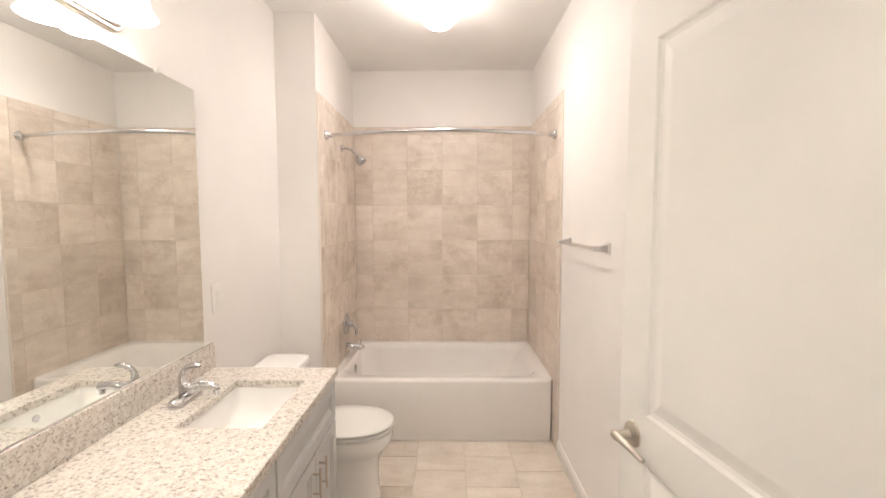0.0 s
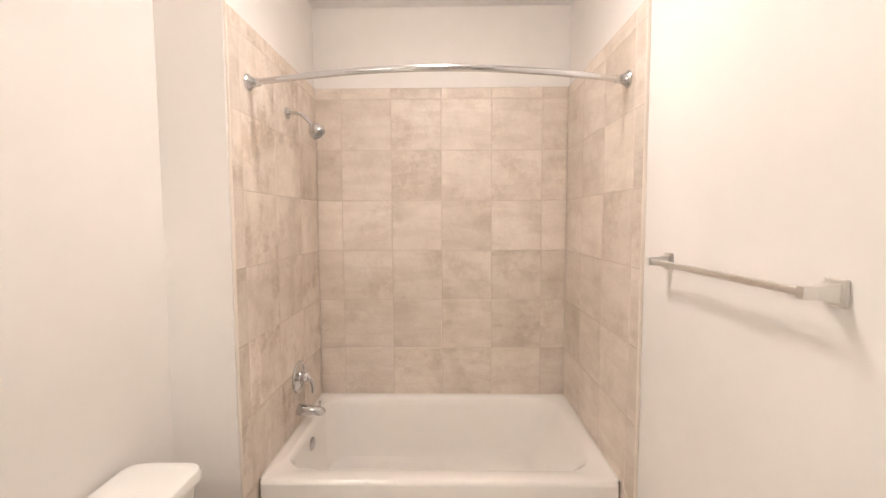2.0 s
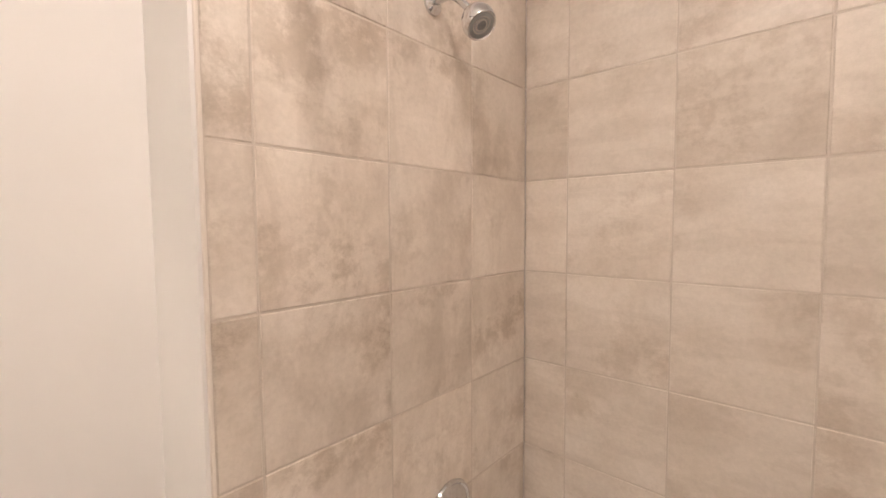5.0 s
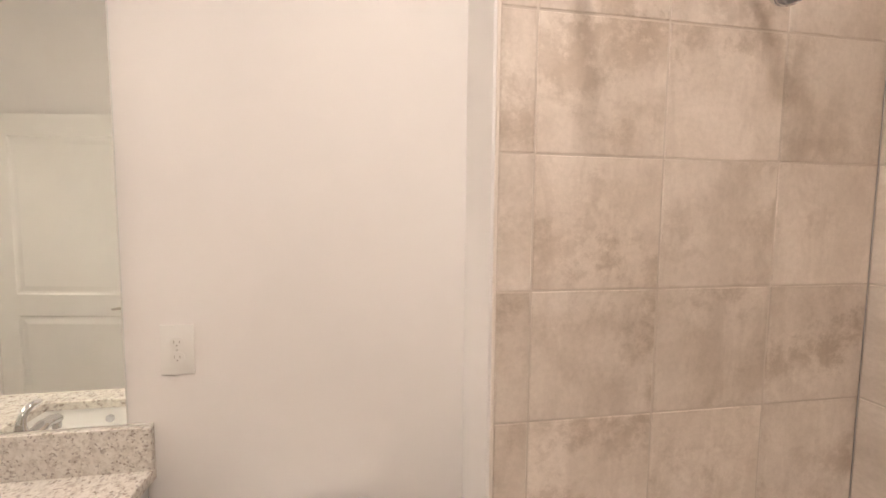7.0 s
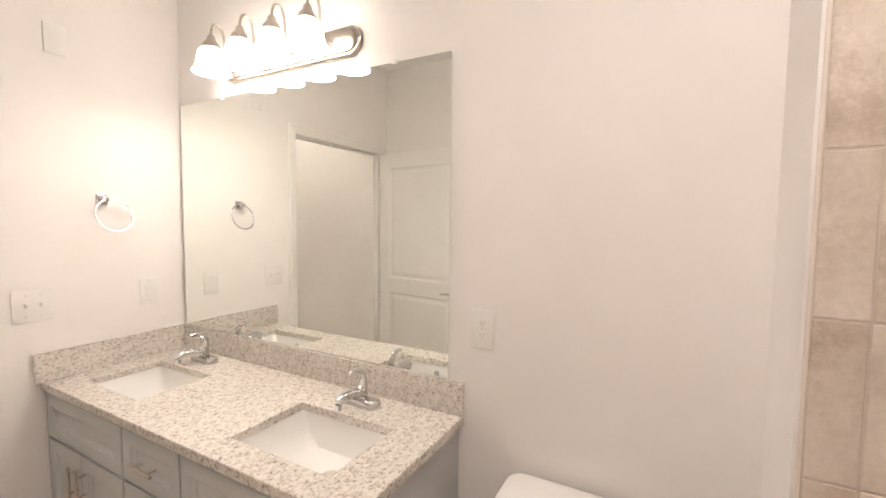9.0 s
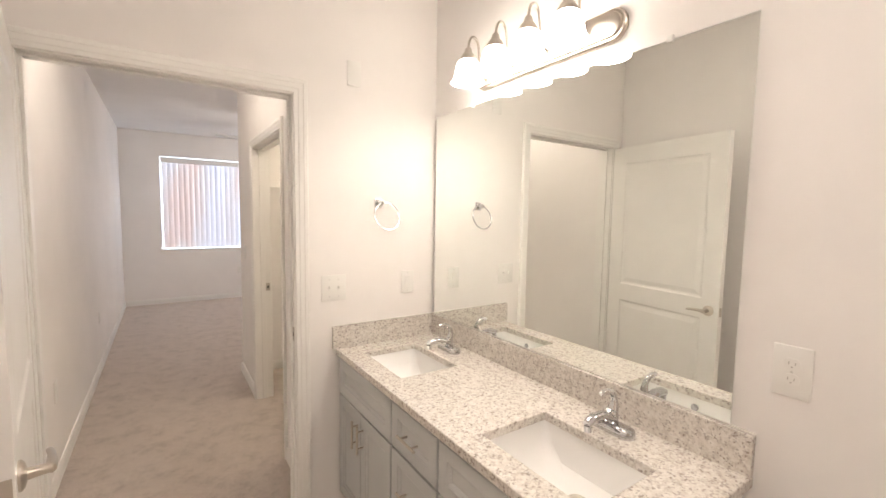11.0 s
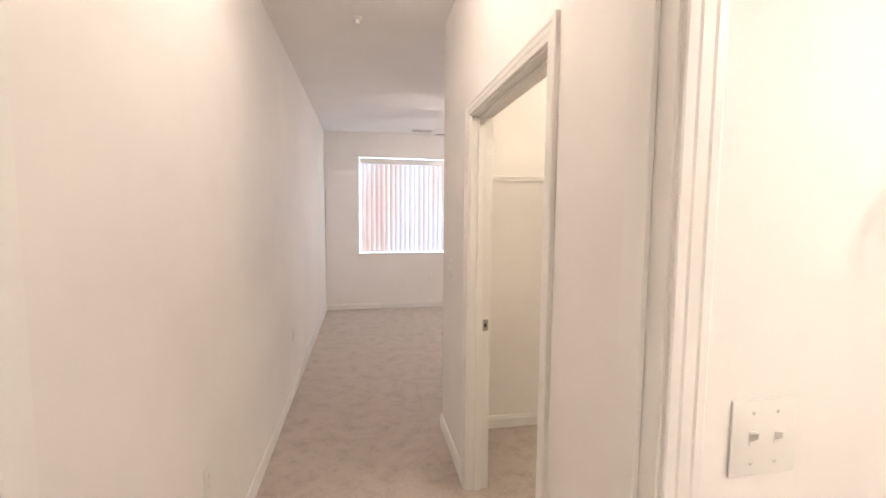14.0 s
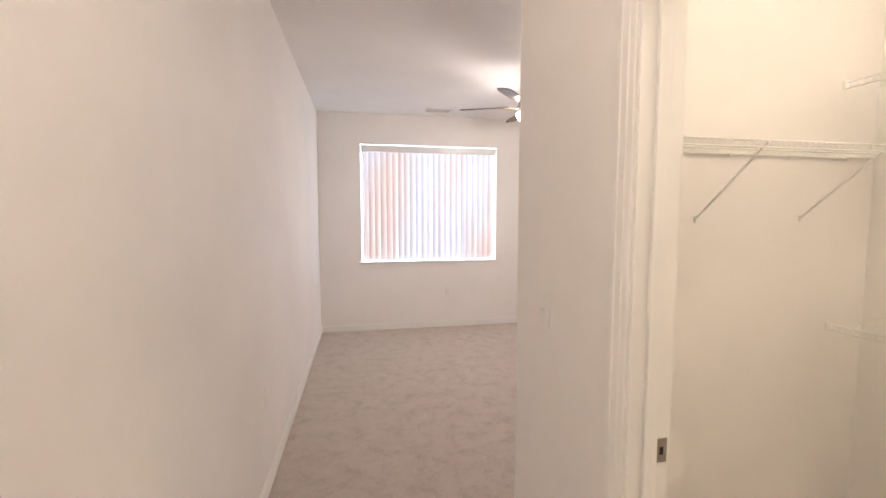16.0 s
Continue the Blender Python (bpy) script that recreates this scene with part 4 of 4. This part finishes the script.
# ---- closet ----
def wire_shelf(name, loc, rz, length, depth, label, braces):
    """A wire shelf with its back edge along local x and its front towards +y."""
    c = thing(name, (0, 0, 0), label, "wire shelf", "closet shelves")
    for nm, y, z in (("back_rail", 0.010, 0.0), ("front_rail", depth, 0.0), ("lip_rail", depth + 0.002, -0.024), ("middle_rail", depth * 0.5, -0.004)):
        part(nm, tube(bmesh.new(), [(0, y, z), (length, y, z)], 0.0034, 8), WIRE, c)
    bm = bmesh.new()
    n = int(length / 0.0254)
    for i in range(n + 1):
        x = min(length, i * 0.0254)
        tube(bm, [(x, 0.008, 0.004), (x, depth, 0.004), (x, depth + 0.004, -0.002), (x, depth + 0.004, -0.025)], 0.0016, 5)
    tagged(part("wire_deck", bm, WIRE, c), kind="stuff")
    for x in braces:
        bm = bmesh.new()
        tube(bm, [(x, depth + 0.001, -0.002), (x, depth - 0.02, -0.022), (x, 0.008, -0.265)], 0.0048, 8)
        box(bm, x - 0.006, x + 0.006, 0.0, 0.009, -0.280, -0.255, 0.002, 1)
        part("brace", bm, WIRE, c, "angled white shelf brace")
    for k in range(5):
        x = 0.12 + k * (length - 0.24) / 4
        part("wall_clip", boxes((x - 0.007, x + 0.007, 0.0, 0.016, -0.009, 0.008), bevel=0.002, seg=1), WIRE, c)
    for x in (0.0, length):
        part("end_cap", boxes((x - 0.006, x + 0.006, depth - 0.006, depth + 0.010, -0.030, 0.008), bevel=0.002, seg=1), WIRE, c)
    c.matrix_basis = Matrix.Translation(loc) @ Matrix.Rotation(radians(rz), 4, 'Z')
    return c


wire_shelf("wire_shelf", (XCW + 0.05, YCI, 1.760), 0, 1.46, 0.305, "white wire shelf with angled braces across the closet end", [0.345, 0.872])
wire_shelf("wire_shelf", (XCW, -0.10, 2.045), -90, 1.85, 0.33, "high white wire shelf on the closet side wall", [0.5, 1.2])
wire_shelf("wire_shelf", (XCW, -0.10, 1.045), -90, 1.85, 0.33, "low white wire shelf on the closet side wall", [0.5, 1.2])
flush_light(-1.27, -0.85, CLOSET_GLOW, 0.12, "lit closet dome light on the ceiling")
flush_light(0.23, -0.75, HALL_GLOW, 0.12, "lit hall dome light on the ceiling")

# ---- hall and bedroom ----
spk = thing("sprinkler_head", (0.235, -2.17, CEIL), "small white ceiling sprinkler head", "sprinkler")
bm = bmesh.new()
lathe(bm, [(0.032, CEIL), (0.032, CEIL - 0.004), (0.014, CEIL - 0.010), (0.010, CEIL - 0.030), (0.016, CEIL - 0.034), (0.016, CEIL - 0.037)], (0.235, -2.17, 0), n=20)
part("body", bm, PLATE, spk)

vent = thing("ceiling_vent", (-0.68, -5.72, CEIL), "white louvred ceiling air vent", "air vent")
VX, VY = -0.68, -5.74
# Dark grey sheet painted as the shade between the louvres
part("shade_backing", boxes((VX - 0.14, VX + 0.14, VY - 0.06, VY + 0.06, CEIL - 0.003, CEIL)), VENT_DARK, vent, smooth=False)
part("frame", boxes((VX - 0.165, VX + 0.165, VY - 0.085, VY - 0.06, CEIL - 0.009, CEIL), (VX - 0.165, VX + 0.165, VY + 0.06, VY + 0.085, CEIL - 0.009, CEIL), (VX - 0.165, VX - 0.14, VY - 0.06, VY + 0.06, CEIL - 0.009, CEIL), (VX + 0.14, VX + 0.165, VY - 0.06, VY + 0.06, CEIL - 0.009, CEIL), bevel=0.002, seg=1), PLATE, vent, smooth=False)
for k in range(7):
    y = VY - 0.05 + k * 0.0167
    bm = bmesh.new()
    loft(bm, [[(x, y - 0.005, CEIL - 0.003), (x, y - 0.004, CEIL - 0.003), (x, y + 0.006, CEIL - 0.013), (x, y + 0.005, CEIL - 0.013)] for x in (VX - 0.139, VX + 0.139)], True, True)
    part("slat", bm, PLATE, vent, smooth=False)


def ceiling_fan():
    hx, hy = -1.31, -4.40
    f = thing("ceiling_fan", (hx, hy, CEIL), "five-blade ceiling fan with dark blades and a lit bowl", "ceiling fan")
    bm = bmesh.new()
    lathe(bm, [(0.065, CEIL), (0.065, CEIL - 0.02), (0.035, CEIL - 0.045), (0.012, CEIL - 0.05), (0.012, CEIL - 0.12), (0.06, CEIL - 0.13), (0.105, CEIL - 0.175), (0.105, CEIL - 0.255), (0.07, CEIL - 0.285), (0.05, CEIL - 0.305)], (hx, hy, 0))
    part("motor", bm, NICKEL, f)
    bm = bmesh.new()
    lathe(bm, [(0.06, CEIL - 0.30), (0.114, CEIL - 0.322), (0.115, CEIL - 0.335), (0.095, CEIL - 0.375), (0.05, CEIL - 0.405), (0.01, CEIL - 0.413)], (hx, hy, 0))
    part("light_bowl", bm, FAN_GLOW, f, "lit frosted glass bowl")
    # Opaque ring added to keep the bowl from burning out the ceiling above
    bm = bmesh.new()
    lathe(bm, [(0.05, CEIL - 0.292), (0.096, CEIL - 0.306), (0.106, CEIL - 0.313), (0.106, CEIL - 0.319)], (hx, hy, 0), cap_end=False)
    part("bowl_fitter", bm, NICKEL, f, "brushed nickel ring added above the bowl to hold back its upward light")
    for k in range(5):
        a = radians(-23 + 72 * k)
        u, v = Vector((math.cos(a), math.sin(a), 0)), Vector((-math.sin(a), math.cos(a), 0))
        o = Vector((hx, hy, CEIL - 0.262))
        tilt = Vector((0, 0, -0.17))
        bm = bmesh.new()
        rows = [(0.19, 0.045), (0.25, 0.058), (0.45, 0.066), (0.60, 0.068), (0.645, 0.055), (0.66, 0.03)]
        loft(bm, [[o + u * r + v * s * w + tilt * (s * w) + Vector((0, 0, q)) for s, q in ((-1, 0), (1, 0), (1, 0.006), (-1, 0.006))] for r, w in rows], True, True)
        b = part("blade", bm, BLADE, f, "dark wood fan blade", smooth=False)
        bm = bmesh.new()
        tube(bm, [o + u * 0.09, o + u * 0.14 + Vector((0, 0, -0.012)), o + u * 0.24 + Vector((0, 0, -0.004))], [0.014, 0.012, 0.010], 8)
        part("blade_iron", bm, NICKEL, f)


ceiling_fan()

# Window with a slider frame
win = thing("window_1", ((WX0 + WX1) / 2, YF, WZ0), "white framed bedroom window behind closed vertical blinds", "window", "", "structure")
ym0, ym1 = YF - 0.11, YF - 0.07
xm = (WX0 + WX1) / 2
part("window_frame", boxes((WX0, WX0 + 0.045, ym0, ym1, WZ0, WZ1), (WX1 - 0.045, WX1, ym0, ym1, WZ0, WZ1), (WX0 + 0.045, WX1 - 0.045, ym0, ym1, WZ0, WZ0 + 0.05), (WX0 + 0.045, WX1 - 0.045, ym0, ym1, WZ1 - 0.045, WZ1), (xm - 0.03, xm + 0.03, ym0, ym1, WZ0 + 0.05, WZ1 - 0.045)), TRIM, win, smooth=False)
for a, b in ((WX0 + 0.045, xm - 0.03), (xm + 0.03, WX1 - 0.045)):
    g = part("pane", boxes((a, b, ym0 + 0.015, ym0 + 0.020, WZ0 + 0.05, WZ1 - 0.045)), GLASS, win, smooth=False)
    g.visible_shadow = False
part("window_sill", boxes((WX0 - 0.035, WX1 + 0.035, YF, YF + 0.030, WZ0 - 0.020, WZ0), (WX0 - 0.02, WX1 + 0.02, YF, YF + 0.012, WZ0 - 0.075, WZ0 - 0.020), bevel=0.003), TRIM, win, "white painted sill and apron", smooth=False)

blind = thing("vertical_blind", (xm, YF - 0.03, WZ1), "closed white vertical blind with light leaking round it", "blind")
part("valance", boxes((WX0 + 0.012, WX1 - 0.012, YF - 0.012, YF + 0.004, WZ1 - 0.095, WZ1 - 0.014), bevel=0.003), PLATE, blind, "white blind valance", smooth=False)
part("head_rail", boxes((WX0 + 0.014, WX1 - 0.014, YF - 0.055, YF - 0.016, WZ1 - 0.055, WZ1 - 0.018), bevel=0.002), PLATE, blind, smooth=False)
NS = 23
pitch = (WX1 - WX0 - 0.06) / NS
bm = bmesh.new()
prof = []
for i in range(9):
    s = -1 + 2 * i / 8
    prof.append((s * 0.0445, 0.006 * (1 - s * s)))
ring_pts = [(x, y) for x, y in prof] + [(x, y - 0.0012) for x, y in prof[::-1]]
loft(bm, [[(x, y, z) for x, y in ring_pts] for z in (WZ0 + 0.018, WZ1 - 0.06)], True, True)
slat_mesh = mesh_from("slat", bm, SLAT, False)
rnd = random.Random(4)
for i in range(NS):
    s = new("slat", slat_mesh)
    s.parent = blind
    s.matrix_parent_inverse = blind.matrix_basis.inverted()
    s.matrix_basis = pose(WX0 + 0.03 + (i + 0.5) * pitch, YF - 0.038, 0, 0, 0, (15 if i in (3, 6, 8, 11, 13, 17, 20) else 8) + rnd.uniform(-2, 2))

# ---- tiles, last ----
tile_meshes = {}


def tile_mesh(w, h, t):
    key = (round(w, 3), round(h, 3), t)
    if key not in tile_meshes:
        bm = bmesh.new()
        e = 0.002
        loft(bm, [[(-w / 2, -h / 2, 0), (w / 2, -h / 2, 0), (w / 2, h / 2, 0), (-w / 2, h / 2, 0)],
                  [(-w / 2, -h / 2, t - e), (w / 2, -h / 2, t - e), (w / 2, h / 2, t - e), (-w / 2, h / 2, t - e)],
                  [(-w / 2 + e, -h / 2 + e, t), (w / 2 - e, -h / 2 + e, t), (w / 2 - e, h / 2 - e, t), (-w / 2 + e, h / 2 - e, t)]], True, True)
        tile_meshes[key] = mesh_from("tile", bm, TILE)
    return tile_meshes[key]


def lay(parent, us, vs, place, mat=None, gap=0.004, t=0.008):
    """Tiles between the joints us and vs; place(u, v) gives each one's pose."""
    for a, b in zip(us, us[1:]):
        for c, d in zip(vs, vs[1:]):
            me = tile_mesh(b - a - gap, d - c - gap, t)
            ob = new("tile", me)
            ob.parent = parent
            ob.matrix_basis = place((a + b) / 2, (c + d) / 2)
            if mat:
                ob.material_slots[0].link = 'OBJECT'
                ob.material_slots[0].material = mat


ROWS_Z = [RIM - 0.004, 0.735, 1.040, 1.345, 1.650, 1.955, 2.260, 2.325]
COLS_X = [-TILE_X, -0.6095, -0.3045, 0.0005, 0.3055, 0.6105, TILE_X]
COLS_Y = [2.612, 2.695, 3.010, 3.323, TILE_Y]
back = structure("tile_wall_back", boxes((-TILE_X, TILE_X, TILE_Y + 0.002, YB - 0.0005, 0.0, 2.325)), GROUT, "beige stone-look tiles behind the tub", "tile wall")
lay(back, COLS_X, ROWS_Z, lambda u, v: pose(u, YB - 0.002, v, 90, 0, 0))
left = structure("tile_wall_head", boxes((-TILE_X - 0.0095, -TILE_X - 0.002, 2.613, TILE_Y + 0.001, 0.0, 2.325)), GROUT, "beige stone-look tiles behind the shower head", "tile wall")
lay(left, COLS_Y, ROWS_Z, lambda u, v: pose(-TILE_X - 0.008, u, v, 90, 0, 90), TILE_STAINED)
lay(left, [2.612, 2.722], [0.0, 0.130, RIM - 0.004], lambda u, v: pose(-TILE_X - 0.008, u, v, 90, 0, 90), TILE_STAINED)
right = structure("tile_wall_foot", boxes((TILE_X + 0.002, XR - 0.0005, 2.613, TILE_Y + 0.001, 0.0, 2.325)), GROUT, "beige stone-look tiles at the foot of the tub", "tile wall")
lay(right, COLS_Y, ROWS_Z, lambda u, v: pose(TILE_X + 0.008, u, v, 90, 0, -90))
lay(right, [2.612, 2.722], [0.0, 0.130, RIM - 0.004], lambda u, v: pose(TILE_X + 0.008, u, v, 90, 0, -90))
structure("trim_tile_edge", boxes((-TILE_X - 0.0095, -TILE_X + 0.001, 2.606, 2.6125, 0.0, 2.328), (TILE_X - 0.001, XR - 0.0005, 2.606, 2.6125, 0.0, 2.328), bevel=0.002), material("bullnose_edge", (0.82, 0.74, 0.66), 0.35), "pale bullnose tile edge", "trim")

floor_parent = bpy.data.objects["floor_bath"]
xs = [XL + 0.0] + [-0.15 + 0.305 * k for k in range(-2, 4)]
for i, (a, b) in enumerate(zip(xs, xs[1:] + [XR])):
    if b - a < 0.03:
        continue
    off = 0.1525 * (i % 2)
    ys = [YDH + 0.045] + [y for y in (2.54 + off + 0.305 * k for k in range(-9, 2)) if YDH + 0.09 < y < 2.69] + [2.725]
    lay(floor_parent, [a, b], ys, lambda u, v: pose(u, v, -0.0075), FLOOR_TILE)
